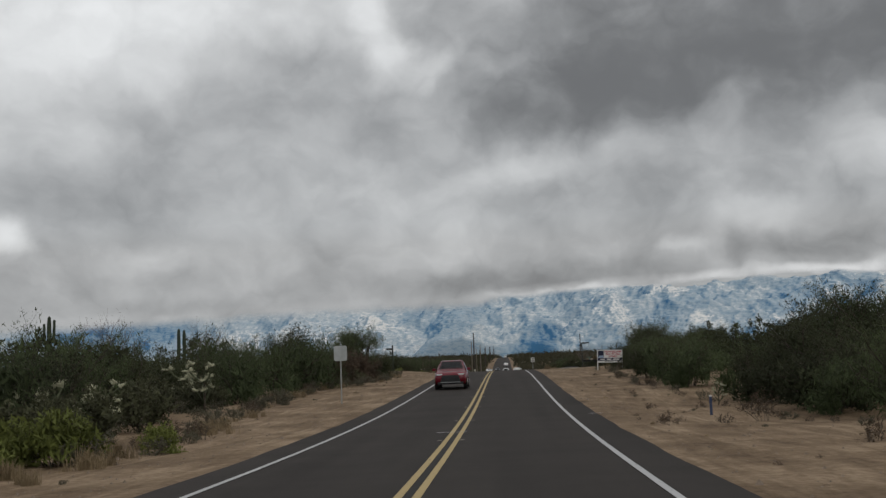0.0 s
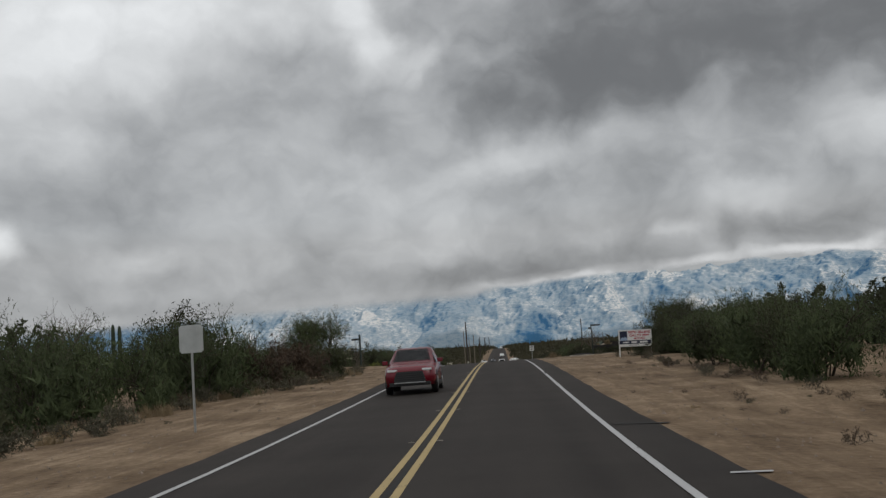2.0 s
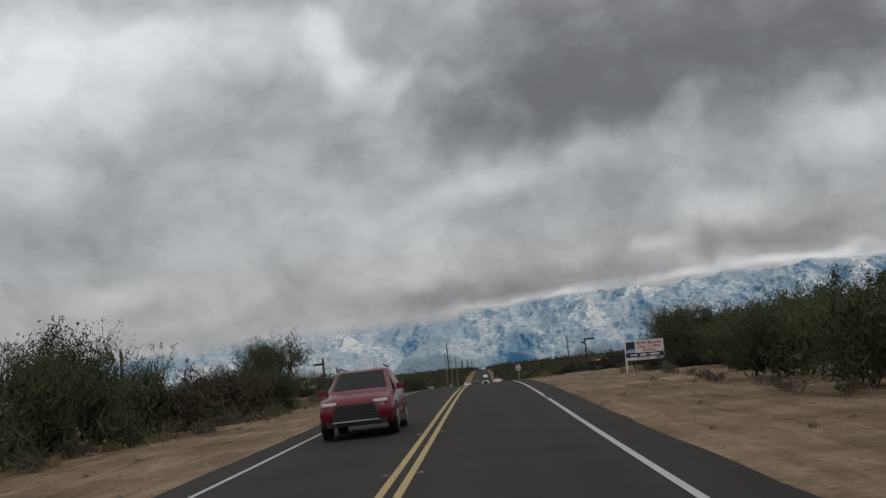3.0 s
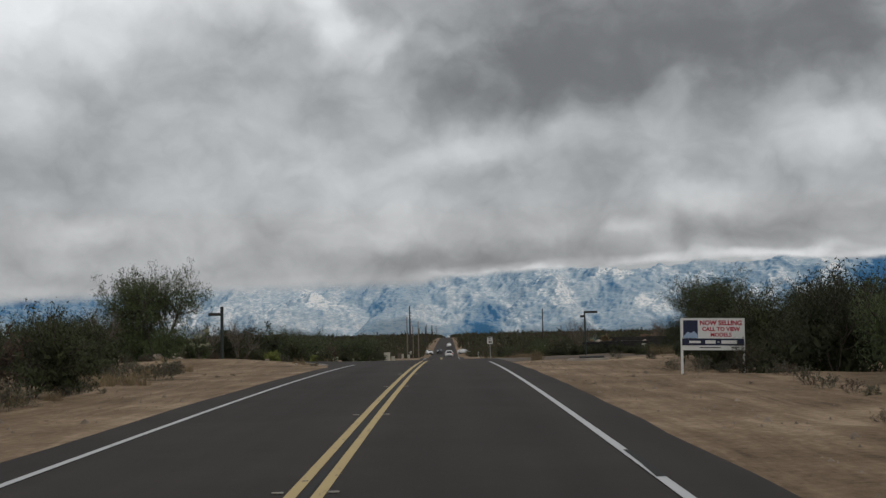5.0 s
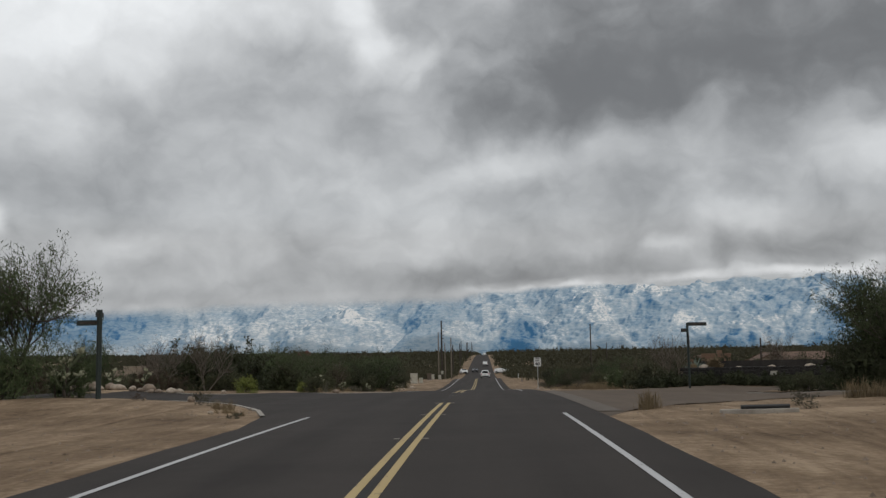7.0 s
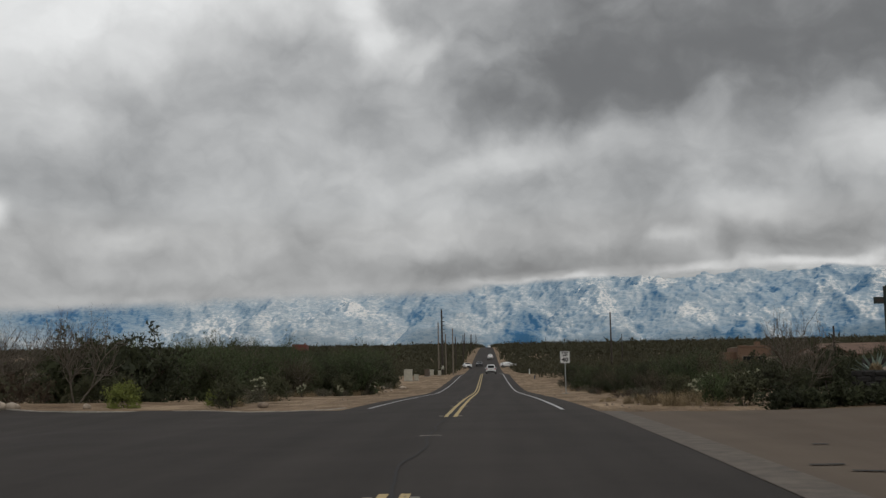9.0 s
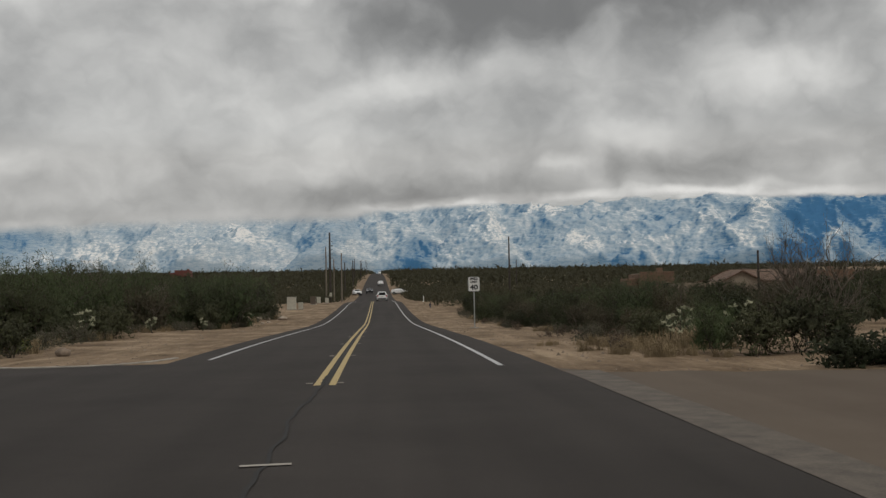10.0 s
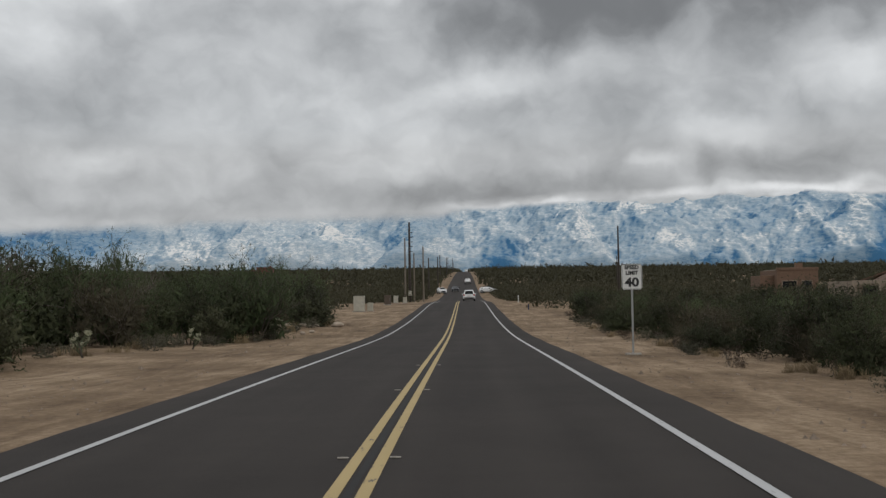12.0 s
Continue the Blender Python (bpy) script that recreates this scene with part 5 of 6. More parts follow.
def billboard(x, y):
    ob = thing("sales_sign", "white roadside sales board with red and navy lettering on two posts", "sign", x, y, turn=-3)
    ob.matrix_basis = ob.matrix_basis @ Matrix.Rotation(radians(1.6), 4, "Y") @ Matrix.Scale(0.925, 4)
    w, h, low = 2.44, 1.22, 0.95
    panel = part("panel", box(w, 0.03, h, 0, 0, low, 0.004), SIGN_WHITE, ob)
    for sx in (-1, 1):
        part("post", box(0.09, 0.09, low + h + 0.22, sx * (w / 2 - 0.03), 0.062, -0.25, 0.006), SIGN_WHITE, ob, "white wooden post")
    part("edge_strip", box(w + 0.03, 0.05, 0.03, 0, 0, low + h), SIGN_WHITE, ob)
    f = -0.0185
    part("emblem", box(0.56, 0.006, 0.70, -0.86, f, low + 0.46), SIGN_NAVY, panel, "navy square with pale hills")
    hill = bmesh.new()
    pts = [(-1.13, low + 0.47), (-0.59, low + 0.47), (-0.59, low + 0.60), (-0.74, low + 0.75), (-0.84, low + 0.66), (-0.96, low + 0.72), (-1.13, low + 0.56)]
    hill.faces.new([hill.verts.new((px, f - 0.006, pz)) for px, pz in pts])
    part("emblem_hills", hill, SIGN_BLUE, panel)
    lettering("NOW SELLING", 0.245, SIGN_RED, panel, 0.31, f, low + 1.055, bold=0.010)
    lettering("CALL TO VIEW", 0.215, SIGN_RED, panel, 0.31, f, low + 0.815, bold=0.009)
    lettering("MODELS", 0.215, SIGN_RED, panel, 0.31, f, low + 0.595, bold=0.006)
    part("band", box(w - 0.06, 0.006, 0.27, 0, f, low + 0.185), SIGN_NAVY, panel, "navy band")
    for cx, bw, bh in ((-0.70, 0.44, 0.09), (-0.10, 0.40, 0.13), (0.20, 0.08, 0.03), (0.62, 0.60, 0.13)):
        part("bar", box(bw, 0.004, bh, cx, f - 0.004, low + 0.32 - bh / 2), SIGN_WHITE, panel, "white bar of unreadable writing")
    for cx, bw in ((-0.12, 0.80), (0.86, 0.28)):
        part("bar", box(bw, 0.004, 0.035, cx, f, low + 0.085), PLASTIC, panel, "dark bar of unreadable writing")
    return ob


billboard(10.85, 112.2)


def street_sign(x, y, blades, post, height, octagon, label, thick=0.055):
    ob = thing("street_sign", label, "sign", x, y)
    part("post", rod(thick, thick, (0, 0, -0.2), (0, 0, height), 10), post, ob)
    for turn, length, z, shift in blades:
        bm = box(length, 0.02, 0.17, shift, 0, z, 0.006)
        bmesh.ops.rotate(bm, verts=bm.verts, matrix=Matrix.Rotation(radians(turn), 3, "Z"))
        blade = part("name_blade", bm, POST_GREEN, ob, "dark street name blade")
        bar = box(length * 0.7, 0.004, 0.07, shift, -0.013, z + 0.05)
        bmesh.ops.rotate(bar, verts=bar.verts, matrix=Matrix.Rotation(radians(turn), 3, "Z"))
        part("bar", bar, POLE_WOOD, blade)
    if octagon:
        bm = bmesh.new()
        bmesh.ops.create_cone(bm, cap_ends=True, segments=8, radius1=0.40, radius2=0.40, depth=0.006,
                              matrix=pose(0.055, 0.0, octagon, 0, 90, 0) @ pose(0, 0, 0, 0, 0, 22.5))
        bmesh.ops.rotate(bm, verts=bm.verts, matrix=Matrix.Rotation(radians(-14), 3, "Z"))
        part("stop_panel", bm, PLASTIC, ob, "stop sign seen almost edge on")
    return ob


street_sign(11.1, 149.75, ((0, 0.92, 2.99, 0.46), (8, 0.30, 2.70, -0.17)), POST_GREEN, 3.14, 2.32, "street name blades and a stop sign on a steel post")
street_sign(-11.0, 132.05, ((0, 0.80, 2.35, -0.35), (90, 0.7, 2.6, 0.0)), POST_GREEN, 2.85, 0, "dark green street sign post at the sandy corner", 0.085)

stopper = thing("parking_block", "white concrete block with a dark pipe lying on it", "block", 8.0, 124.6, turn=4)
part("block", box(1.9, 0.22, 0.14, z=-0.02, bevel=0.03), CONCRETE, stopper)
part("pipe", rod(0.05, 0.05, (-0.45, -0.02, 0.17), (0.75, 0.02, 0.17), 10), PLASTIC, stopper, "dark pipe")

# ---- utility poles and cabinets ----
def utility_pole(x, y, height, mat, cross=0.0, r=0.16, gear=False, label="tall dark wooden utility pole"):
    ob = thing("utility_pole", label, "utility pole", x, y)
    part("shaft", rod(r, r * 0.62, (0, 0, -0.4), (0, 0, height), 12), mat, ob)
    if cross:
        part("crossarm", box(cross, 0.1, 0.12, 0, -0.15, height - 0.8), mat, ob)
        for s in (-0.45, -0.15, 0.15, 0.45):
            part("insulator", rod(0.04, 0.025, (s * cross, -0.15, height - 0.68), (s * cross, -0.15, height - 0.5), 8), GALV, ob)
    if gear:
        part("meter_box", box(0.5, 0.3, 0.7, 0, -0.3, 1.0, 0.03), CABINET, ob, "pale meter box")
        for k in range(5):
            part("bracket", box(0.30 + 0.05 * (k % 2), 0.06, 0.10, 0.34, 0, height - 1.6 - 0.7 * k), POLE_WOOD, ob)
    return ob


utility_pole(-7.2, 317, 11.9, POLE_WOOD, 0, 0.22, True)
utility_pole(-7.85, 316.5, 9.5, POLE_PALE, 0, 0.15, label="pale slim utility pole")
utility_pole(-6.6, 318, 7.4, POLE_PALE, 0, 0.13, label="pale slim utility pole")
utility_pole(-5.7, 330, 8.9, POLE_PALE, 0, 0.15, label="pale slim utility pole")
utility_pole(21.8, 304, 9.9, POLE_WOOD, 0, 0.16)
for i, y in enumerate((420, 470, 540, 620, 720, 840, 1000)):
    utility_pole(-7.5 + (0.6 if i % 2 else -0.4), y, 8.6 + 0.4 * (i % 3), POLE_WOOD, 0, 0.2)
utility_pole(38, 420, 8.5, POLE_WOOD, 0, 0.15)
utility_pole(62, 258, 7.5, POLE_WOOD, 0, 0.17)
utility_pole(34, 226, 5.2, POLE_WOOD, 0, 0.14)
utility_pole(-16, 100, 3.4, POLE_WOOD, 0, 0.09, label="short dark post above the bushes")


def utility_cabinet(x, y, w, d, h, mat, label):
    ob = thing("utility_cabinet", label, "utility box", x, y)
    part("base", box(w + 0.2, d + 0.2, 0.12, z=-0.05, bevel=0.02), CONCRETE, ob)
    body = part("body", box(w, d, h, z=0.06, bevel=0.03), mat, ob)
    part("lid", box(w + 0.05, d + 0.05, 0.06, z=h + 0.05, bevel=0.02), mat, ob)
    part("door", box(w * 0.86, 0.02, h * 0.8, 0, -d / 2 - 0.008, 0.14), mat, body)
    part("handle", box(0.03, 0.03, 0.16, w * 0.33, -d / 2 - 0.03, h * 0.55), GALV, body)
    return ob


utility_cabinet(-9.5, 264, 1.05, 0.8, 1.45, CABINET, "beige metal utility cabinet on a concrete pad")
utility_cabinet(-8.5, 265, 0.55, 0.5, 0.75, CABINET, "small beige utility box beside the cabinet")
utility_cabinet(-8.2, 285, 0.75, 0.6, 1.05, CABINET_BROWN, "brown metal utility box on the verge")
utility_cabinet(-8.6, 306, 0.6, 0.5, 0.9, CABINET, "beige utility pedestal near the poles")
utility_cabinet(-7.0, 300, 0.5, 0.4, 0.7, CABINET, "small beige utility pedestal on the verge")

# ---- houses ----
def window(parent, w, h, x, y, z):
    fr = part("window", box(w + 0.16, 0.08, h + 0.16, x, y, z - 0.08), STUCCO, parent)
    part("pane", box(w, 0.03, h, x, y - 0.04, z), DARK_GLASS, fr)


def gable_house(x, y, turn=0.0):
    z = ground_z(x, y) - 0.2
    ob = thing("house", "tan stucco house with a low clay tile roof", "house", x, y, z, turn)
    part("wall", box(19, 12, 2.7, 3.5, 6, 0), STUCCO, ob)
    wing = box(7.5, 8, 2.6, -8.6, 5, 0)
    part("wall", wing, STUCCO, ob)
    gab = bmesh.new()
    a = [gab.verts.new(v) for v in ((-6.2, -0.4, 0), (1.0, -0.4, 0), (1.0, -0.4, 2.7), (-2.6, -0.4, 3.9), (-6.2, -0.4, 2.7))]
    b = [gab.verts.new((v.co.x, 4, v.co.z)) for v in a]
    gab.faces.new(a)
    for i in range(5):
        gab.faces.new((a[i], b[i], b[(i + 1) % 5], a[(i + 1) % 5]))
    bmesh.ops.recalc_face_normals(gab, faces=gab.faces)
    part("wall", gab, STUCCO, ob, "gabled front wall")

    def slope(points):
        bm = bmesh.new()
        top = [bm.verts.new(p) for p in points]
        low = [bm.verts.new((p[0], p[1], p[2] - 0.18)) for p in points]
        bm.faces.new(top)
        bm.faces.new(low[::-1])
        for i in range(len(points)):
            bm.faces.new((top[i], low[i], low[(i + 1) % len(points)], top[(i + 1) % len(points)]))
        return part("roof", bm, ROOF_TILE, ob, "clay tile roof slope")

    slope([(-6.8, -1.0, 2.62), (-2.6, -1.0, 4.1), (-2.6, 7, 4.1), (-6.8, 7, 2.62)])
    slope([(-2.6, -1.0, 4.1), (1.6, -1.0, 2.62), (1.6, 7, 2.62), (-2.6, 7, 4.1)])
    slope([(0.5, -0.6, 2.75), (13.8, -0.6, 2.75), (11.5, 6, 4.25), (-2.6, 6, 4.25)])
    slope([(13.8, -0.6, 2.75), (13.8, 12.6, 2.75), (11.5, 6, 4.25)])
    slope([(-2.6, 6, 4.25), (11.5, 6, 4.25), (13.8, 12.6, 2.75), (-6, 12.6, 2.75)])
    part("porch_beam", box(7.6, 0.3, 0.35, -8.7, 0.4, 2.3), STUCCO, ob)
    for px in (-12.2, -8.6, -5.2):
        part("porch_post", box(0.4, 0.4, 2.4, px, 0.4, 0), STUCCO, ob)
    for wx, wy, w, h, wz in ((-9.6, 0.98, 2.2, 1.3, 0.8), (-3.6, -0.43, 1.5, 1.2, 0.9), (5.5, -0.02, 1.4, 1.3, 0.7), (9.5, -0.02, 2.2, 1.2, 0.8)):
        window(ob, w, h, wx, wy, wz)
    ob.matrix_basis = ob.matrix_basis @ Matrix.Diagonal((0.68, 0.8, 0.96, 1))
    return ob


gable_house(45.9, 260)


def flat_house(x, y, w, d, h, mat, label):
    ob = thing("house", label, "house", x, y, ground_z(x, y) - 0.2)
    part("wall", box(w, d, h, 0, d / 2, 0, 0.08), mat, ob)
    part("wall", box(w * 0.45, d * 0.6, h * 0.82, -w * 0.62, d * 0.45, 0, 0.08), mat, ob)
    part("roof", box(w - 0.8, d - 0.8, 0.1, 0, d / 2, h + 0.005), STUCCO, ob)
    part("parapet", box(w + 0.1, 0.35, 0.35, 0, 0.1, h - 0.02, 0.05), mat, ob)
    window(ob, 1.8, 1.3, -w * 0.2, -0.03, 1.0)
    window(ob, 1.2, 1.3, w * 0.22, -0.03, 1.0)
    part("chimney", box(0.9, 0.9, 1.0, w * 0.3, d * 0.6, h, 0.05), mat, ob)
    return ob


flat_house(44.6, 300, 5.4, 8, 3.75, STUCCO_BROWN, "brown flat-roofed adobe style house beyond the scrub")
flat_house(84.0, 330, 12, 9, 4.0, STUCCO_BROWN, "brown flat-roofed adobe style house beyond the scrub")
flat_house(-101, 700, 8.0, 7, 5.2, BARN_RED, "small red building far across the scrub")
flat_house(-96, 400, 10, 8, 4.2, STUCCO, "pale low house far across the scrub")


# ---- the stone wall at the side street ----
def wall_line(x):
    return right_street(x)[1] + 2.0


WALL_STONES = []
for i in range(8):
    r = random.Random(60 + i)
    bm = box(0.32, 0.30, 0.145, bevel=0.03)
    for v in bm.verts:
        v.co += Vector((r.gauss(0, 0.015), r.gauss(0, 0.015), r.gauss(0, 0.012)))
    me = bpy.data.meshes.new("stone")
    bm.to_mesh(me)
    bm.free()
    me.materials.append(DARK_STONE)
    WALL_STONES.append(me)


WALL_TOP = 3.32


def stone_wall():
    xs = [11.5 + 0.5 * i for i in range(47)]
    verts, faces = [], []
    for i, x in enumerate(xs):
        y, z = wall_line(x), land(x, wall_line(x))
        verts += [(x, y, z - 0.2), (x, y, WALL_TOP), (x, y + 0.30, WALL_TOP), (x, y + 0.30, z - 0.2)]
        if i:
            faces += [(4 * i - 4 + j, 4 * i - 4 + (j + 1) % 4, 4 * i + (j + 1) % 4, 4 * i + j) for j in range(4)]
    faces += [(0, 1, 2, 3), tuple(len(verts) - 4 + j for j in (3, 2, 1, 0))]
    ob = tagged(new("wall_south", to_mesh("wall", verts, faces, DARK_STONE, True)), "low dark dry-stone wall along the side street", "wall", kind="structure")
    r = random.Random(4)
    for row in range(7):
        x = 11.5 + 0.16 * (row % 2)
        while x < 23:
            w = r.uniform(0.8, 1.15)
            st = new("stone", r.choice(WALL_STONES))
            st.parent = ob
            tilt = math.atan2(wall_line(x + 0.3) - wall_line(x - 0.3), 0.6)
            st.matrix_basis = Matrix.Translation((x, wall_line(x) + 0.14 - r.uniform(0, 0.02), WALL_TOP - 0.13 - row * 0.155)) @ Matrix.Rotation(tilt, 4, "Z") @ Matrix.Diagonal((w, 1, r.uniform(0.95, 1.08), 1))
            x += 0.33 * w
    cap = box(0.34, 0.012, 0.20, 0, 0, 0)
    plate = thing("wall_plaque", "small pale plaque fixed to the stone wall", "plaque", 15.6, wall_line(15.6) - 0.11, land(15.6, wall_line(15.6)) + 0.5)
    part("plate", cap, CABINET, plate)
    # the upper tier of the planted bank
    verts, faces = [], []
    for i, x in enumerate([12.5 + 0.8 * i for i in range(26)]):
        y, z = wall_line(x) + 3.0, land(x, wall_line(x))
        verts += [(x, y, z - 0.1), (x, y, 3.68), (x, y + 0.28, 3.68), (x, y + 0.28, z - 0.1)]
        if i:
            faces += [(4 * i - 4 + j, 4 * i - 4 + (j + 1) % 4, 4 * i + (j + 1) % 4, 4 * i + j) for j in range(4)]
    faces += [(0, 1, 2, 3), tuple(len(verts) - 4 + j for j in (3, 2, 1, 0))]
    tagged(new("wall_north", to_mesh("wall", verts, faces, DARK_STONE, True)), "upper dark stone wall of the planted bank", "wall", kind="structure")
    verts, faces = [], []
    for i, x in enumerate([12.4 + 0.8 * i for i in range(26)]):
        y, z = wall_line(x), land(x, wall_line(x))
        verts += [(x, y + 0.2, WALL_TOP - 0.14), (x, y + 3.2, WALL_TOP - 0.08)]
        if i:
            faces.append((2 * i - 2, 2 * i, 2 * i + 1, 2 * i - 1))
    tagged(new("ground_bank", to_mesh("ground_bank", verts, faces, SAND)), "raised earth bed between the two stone walls", "ground", kind="structure")


stone_wall()
for src in PLANTS["agave"]:
    copy_thing(src, pose(12.25, wall_line(12.25) + 1.3, WALL_TOP - 0.14))
    away(src)
patterns_late = shrub("mesquite_bush", "dark clipped bush at the foot of the stone wall", "bush", 301, 0.75, 1.0, MESQUITE, BARK, 2600, 0.12, 0.045, stems=9, levels=1, fill=0.5, radius=0.02)
for x in (9.6, 10.9, 12.3, 13.7, 15.2, 17.0, 18.6, 20.4, 22.0):
    y = wall_line(x) - 0.85
    copy_thing(patterns_late, pose(x, y, ground_z(x, y) - 0.05, 0, 0, x * 70))
away(patterns_late)
yellow = shrub("brittle_bush", "straw yellow bush in the raised bed", "bush", 305, 0.7, 0.42, STRAW, GREY_BARK, 1500, 0.12, 0.03, stems=9, levels=1, fill=0.5, radius=0.012)
copy_thing(yellow, pose(13.0, wall_line(13.0) + 0.9, WALL_TOP - 0.14))
yellow.scale = (0.55, 0.55, 0.55)
copy_thing(yellow, pose(12.0, wall_line(12.0) + 0.5, WALL_TOP - 0.14, 0, 0, 80))
away(yellow)


# ---- cars ----
def car(name, label, x, y, turn, paint, length=4.45, width=1.84, height=1.62, pickup=False, front="suv"):
    ob = thing(name, label, "car", x, y, land(x, y) + 0.004, turn)
    L, W, H = length / 2, width / 2, height
    # stations along the car, front at -y: (y, sill, belt, roof, half width low, half width belt, half width roof)
    st = [(-L, 0.42, 0.72, 0.76, 0.80, 0.72, 0.62), (-L + 0.12, 0.26, 0.80, 0.88, 0.92, 0.86, 0.70), (-L + 0.45, 0.24, 0.88, 0.96, 1.0, 0.94, 0.76),
          (-L + 1.05, 0.24, 0.94, 1.03, 1.0, 0.96, 0.80), (-L + 1.30, 0.24, 0.95, 1.08, 1.0, 0.97, 0.82), (-L + 2.05, 0.24, 0.97, H - 0.06, 1.0, 0.97, 0.70),
          (-L + 2.6, 0.24, 0.98, H, 1.0, 0.97, 0.70), (L - 1.0, 0.24, 1.0, H - 0.03, 1.0, 0.97, 0.70), (L - 0.45, 0.26, 1.01, H - 0.10, 1.0, 0.95, 0.68),
          (L - 0.08, 0.30, 1.0, 1.06, 0.95, 0.90, 0.78), (L, 0.45, 0.80, 0.84, 0.88, 0.84, 0.74)]
    if pickup:
        st[7] = (L - 1.75, 0.24, 1.0, H - 0.05, 1.0, 0.97, 0.70)
        st[8] = (L - 1.6, 0.26, 1.01, 1.04, 1.0, 0.96, 0.9)
    bm = bmesh.new()
    rings = []
    for yy, a, b, c, wl, wb, wr in st:
        row = [(-wl * W * 0.94, a), (-wl * W, a + (b - a) * 0.45), (-wb * W, b), (-wr * W, c - 0.04), (-wr * W * 0.8, c), (wr * W * 0.8, c), (wr * W, c - 0.04), (wb * W, b), (wl * W, a + (b - a) * 0.45), (wl * W * 0.94, a)]
        rings.append([bm.verts.new((px, yy, pz)) for px, pz in row])
    for a, b in zip(rings, rings[1:]):
        for i in range(9):
            bm.faces.new((a[i], a[i + 1], b[i + 1], b[i]))
        bm.faces.new((a[9], a[0], b[0], b[9]))
    bm.faces.new(rings[0][::-1])
    bm.faces.new(rings[-1])
    bmesh.ops.recalc_face_normals(bm, faces=bm.faces)
    body = part("body", bm, paint, ob, flat=False)

    def pane(nm, pts, lift, mat=DARK_GLASS, label=""):
        b = bmesh.new()
        vs = [b.verts.new(p) for p in pts]
        f = b.faces.new(vs)
        b.normal_update()
        n = f.normal.copy()
        got = bmesh.ops.extrude_face_region(b, geom=[f])
        bmesh.ops.translate(b, verts=[v for v in got["geom"] if isinstance(v, bmesh.types.BMVert)], vec=n * 0.0)
        for v in b.verts:
            v.co += n * lift
        return part(nm, b, mat, body, label)

    y4, y5 = st[4][0], st[5][0]
    pane("windscreen", [(-0.74 * W, y4 + 0.06, 1.10), (0.74 * W, y4 + 0.06, 1.10), (0.60 * W, y5 - 0.03, H - 0.09), (-0.60 * W, y5 - 0.03, H - 0.09)], 0.02)
    yr = st[8][0]
    if pickup:
        pane("rear_window", [(0.6 * W, st[7][0] + 0.04, 1.1), (-0.6 * W, st[7][0] + 0.04, 1.1), (-0.55 * W, st[7][0] + 0.02, H - 0.14), (0.55 * W, st[7][0] + 0.02, H - 0.14)], 0.02)
    else:
        pane("rear_window", [(0.70 * W, L - 0.10, 1.08), (-0.70 * W, L - 0.10, 1.08), (-0.58 * W, yr + 0.03, H - 0.16), (0.58 * W, yr + 0.03, H - 0.16)], 0.03)
    for s in (-1, 1):
        ends = (st[7][0] if pickup else L - 0.62)
        quad = [(s * 0.955 * W, y4 + 0.35, 1.03), (s * 0.955 * W, ends, 1.05), (s * 0.73 * W, ends - 0.12, H - 0.13), (s * 0.73 * W, y5 + 0.08, H - 0.12)]
        pane("side_window", quad if s < 0 else quad[::-1], 0.012)
        part("mirror", box(0.20, 0.12, 0.15, s * (W + 0.08), y4 + 0.32, 1.02, 0.03), paint, body)
        part("headlamp", box(0.34, 0.18, 0.075, s * 0.66 * W, -L + 0.10, 0.75, 0.025), LAMP_GLASS, body)
        part("tail_lamp", box(0.22, 0.10, 0.28, s * 0.80 * W, L - 0.06, 0.80, 0.03), TAIL_RED, body)
        if not pickup:
            part("roof_rail", rod(0.02, 0.02, (s * 0.62 * W, y5 + 0.2, H + 0.05), (s * 0.62 * W, L - 0.8, H + 0.03), 6), PLASTIC, body)
        for yy in (-L + 0.88, L - 0.82):
            wheel = part("wheel", rod(0.34, 0.34, (s * (W - 0.22), yy, 0.34), (s * (W + 0.005), yy, 0.34), 22), RUBBER, ob)
            part("rim", rod(0.21, 0.19, (s * (W - 0.01), yy, 0.34), (s * (W + 0.02), yy, 0.34), 14), RIM, wheel)
            part("arch", rod(0.40, 0.40, (s * (W - 0.20), yy, 0.37), (s * (W - 0.004), yy, 0.37), 20), PLASTIC, body)
    mouth = bmesh.new()
    front = [(-0.46, 0.74), (0.46, 0.74), (0.56, 0.42), (0.50, 0.36), (-0.50, 0.36), (-0.56, 0.42)]
    fa = [mouth.verts.new((px, -L - 0.03, pz)) for px, pz in front]
    fb = [mouth.verts.new((px, -L + 0.12, pz)) for px, pz in front]
    mouth.faces.new(fa)
    for q in range(6):
        mouth.faces.new((fa[q], fb[q], fb[(q + 1) % 6], fa[(q + 1) % 6]))
    bmesh.ops.recalc_face_normals(mouth, faces=mouth.faces)
    grille = part("grille", mouth, PLASTIC, body, "black grille")
    for q in range(4):
        part("slat", box(0.9 + 0.03 * q, 0.012, 0.02, 0, -L - 0.036, 0.66 - 0.07 * q), CAR_DARK, grille)
    part("lower_grille", box(1.45, 0.10, 0.14, 0, -L + 0.08, 0.24, 0.03), PLASTIC, body)
    part("skid_trim", box(1.10, 0.05, 0.035, 0, -L - 0.02, 0.335, 0.01), GALV, body)
    for s in (-1, 1):
        part("sill_cladding", box(0.05, length - 2.4, 0.16, s * (W - 0.01), 0.05, 0.22, 0.02), PLASTIC, body)
        part("fog_lamp", box(0.16, 0.05, 0.08, s * 0.74 * W, -L + 0.06, 0.46, 0.02), PLASTIC, body)
    part("bumper", box(1.5, 0.14, 0.22, 0, L - 0.05, 0.36, 0.04), PLASTIC, body)
    part("plate", box(0.31, 0.015, 0.15, 0, L + 0.005, 0.72), CABINET, body)
    return ob


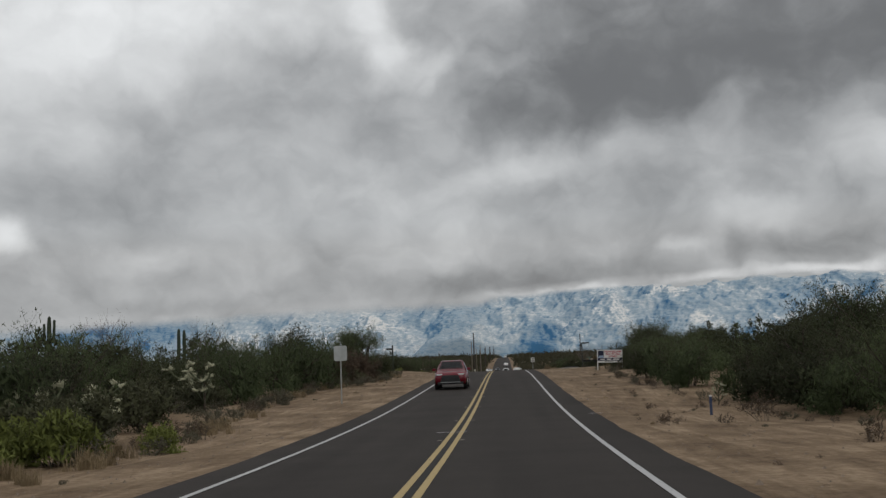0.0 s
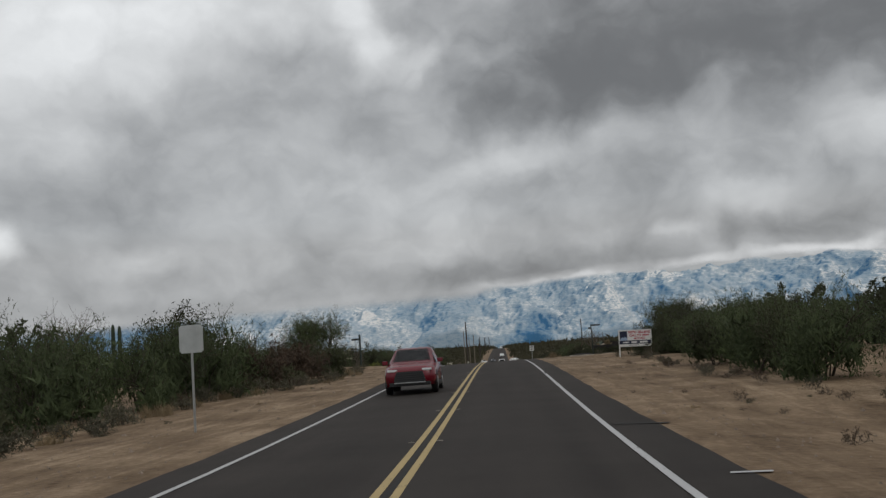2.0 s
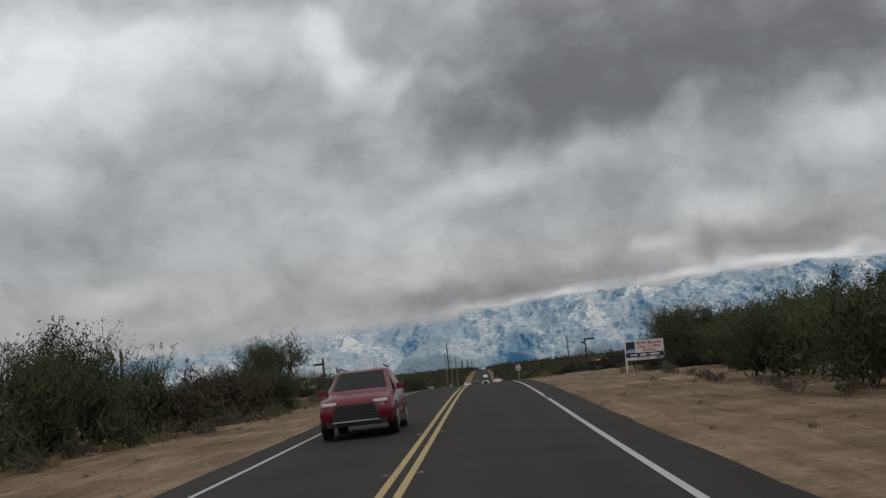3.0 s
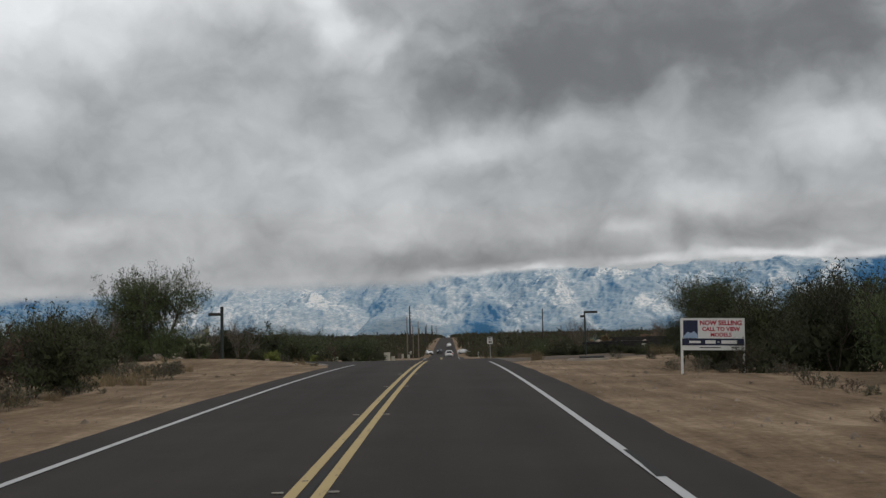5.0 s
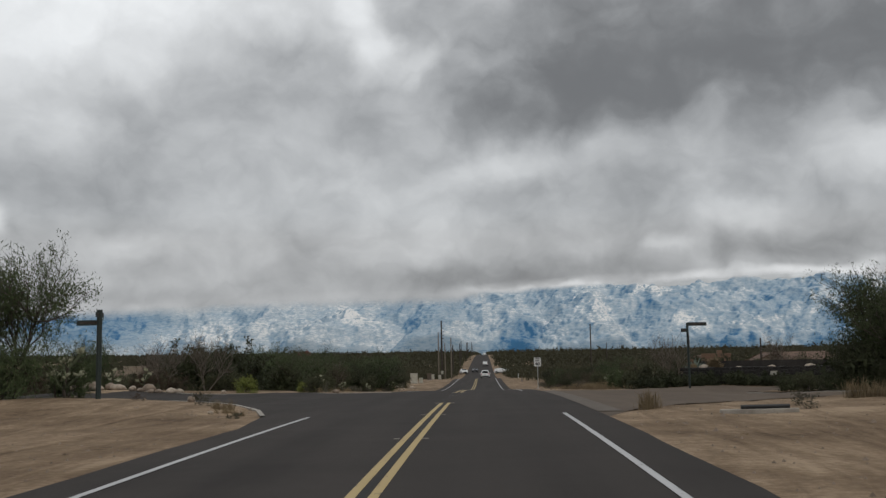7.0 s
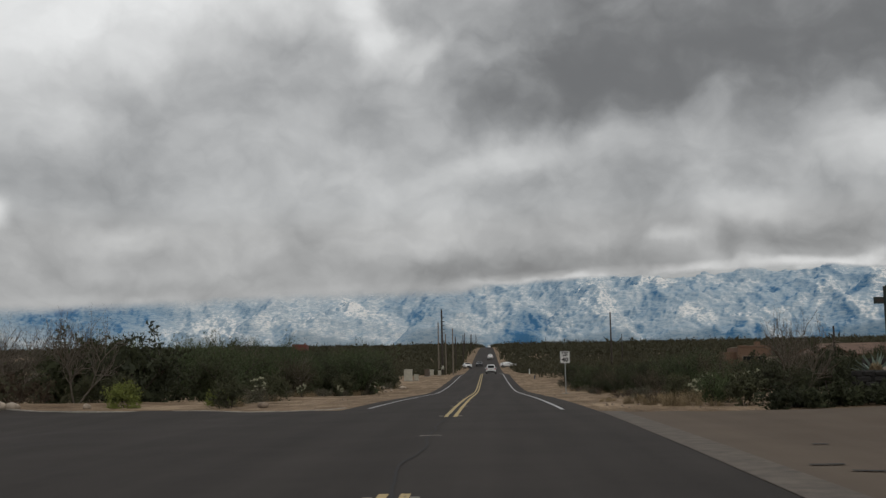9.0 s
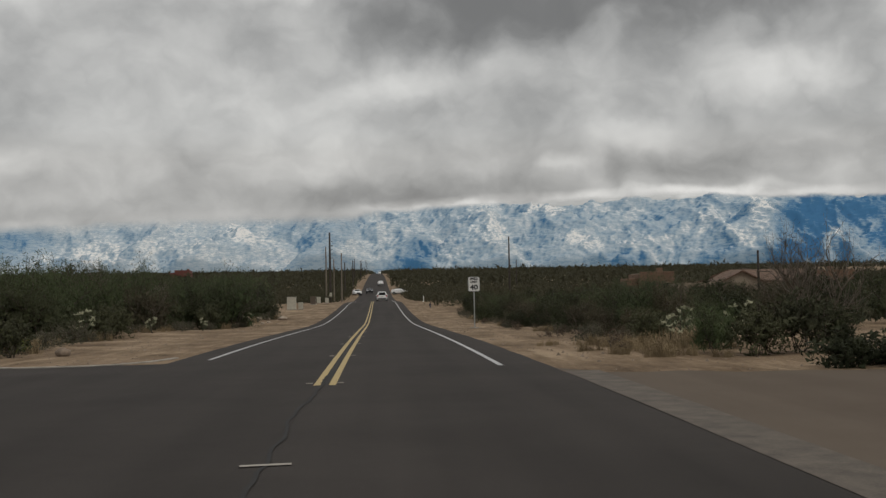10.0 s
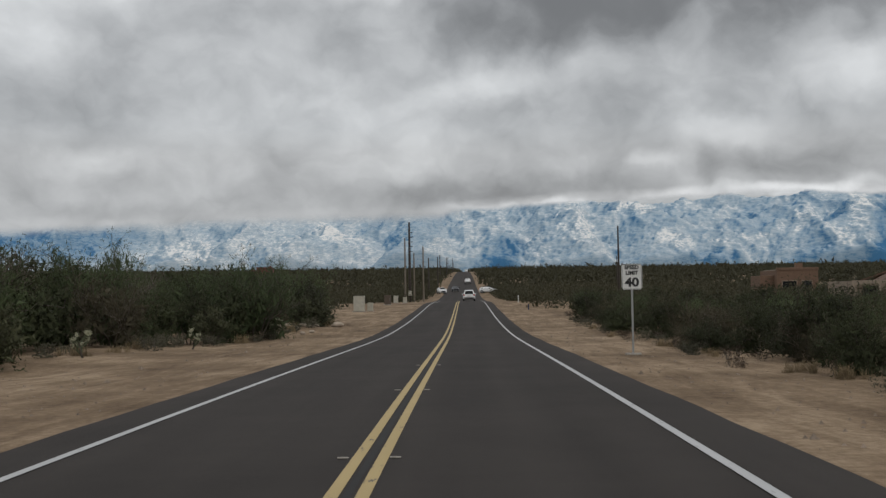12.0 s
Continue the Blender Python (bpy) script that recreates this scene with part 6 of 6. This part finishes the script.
car("red_car", "red compact sport utility car with black roof rails", -1.75, 76.3, 0, CAR_RED)
car("white_car", "white sport utility car driving ahead in the lane", 1.55, 328, 180, CAR_WHITE, 4.7, 1.9, 1.75)
car("dark_car", "dark saloon coming the other way", -1.5, 428, 0, CAR_DARK, 4.6, 1.84, 1.45)
car("white_pickup", "white pickup truck far along the road", 1.8, 505, 180, CAR_WHITE, 5.4, 1.95, 1.8, True)
car("white_car", "white car waiting at the edge of the road", -4.6, 412, 12, CAR_WHITE, 4.5, 1.84, 1.5)
car("white_pickup", "white pickup truck far along the road", 1.9, 830, 180, CAR_WHITE, 5.4, 1.95, 1.8, True)
car("white_car", "white car turning out beside the far road", 6.6, 413, 75, CAR_WHITE, 4.6, 1.84, 1.5)
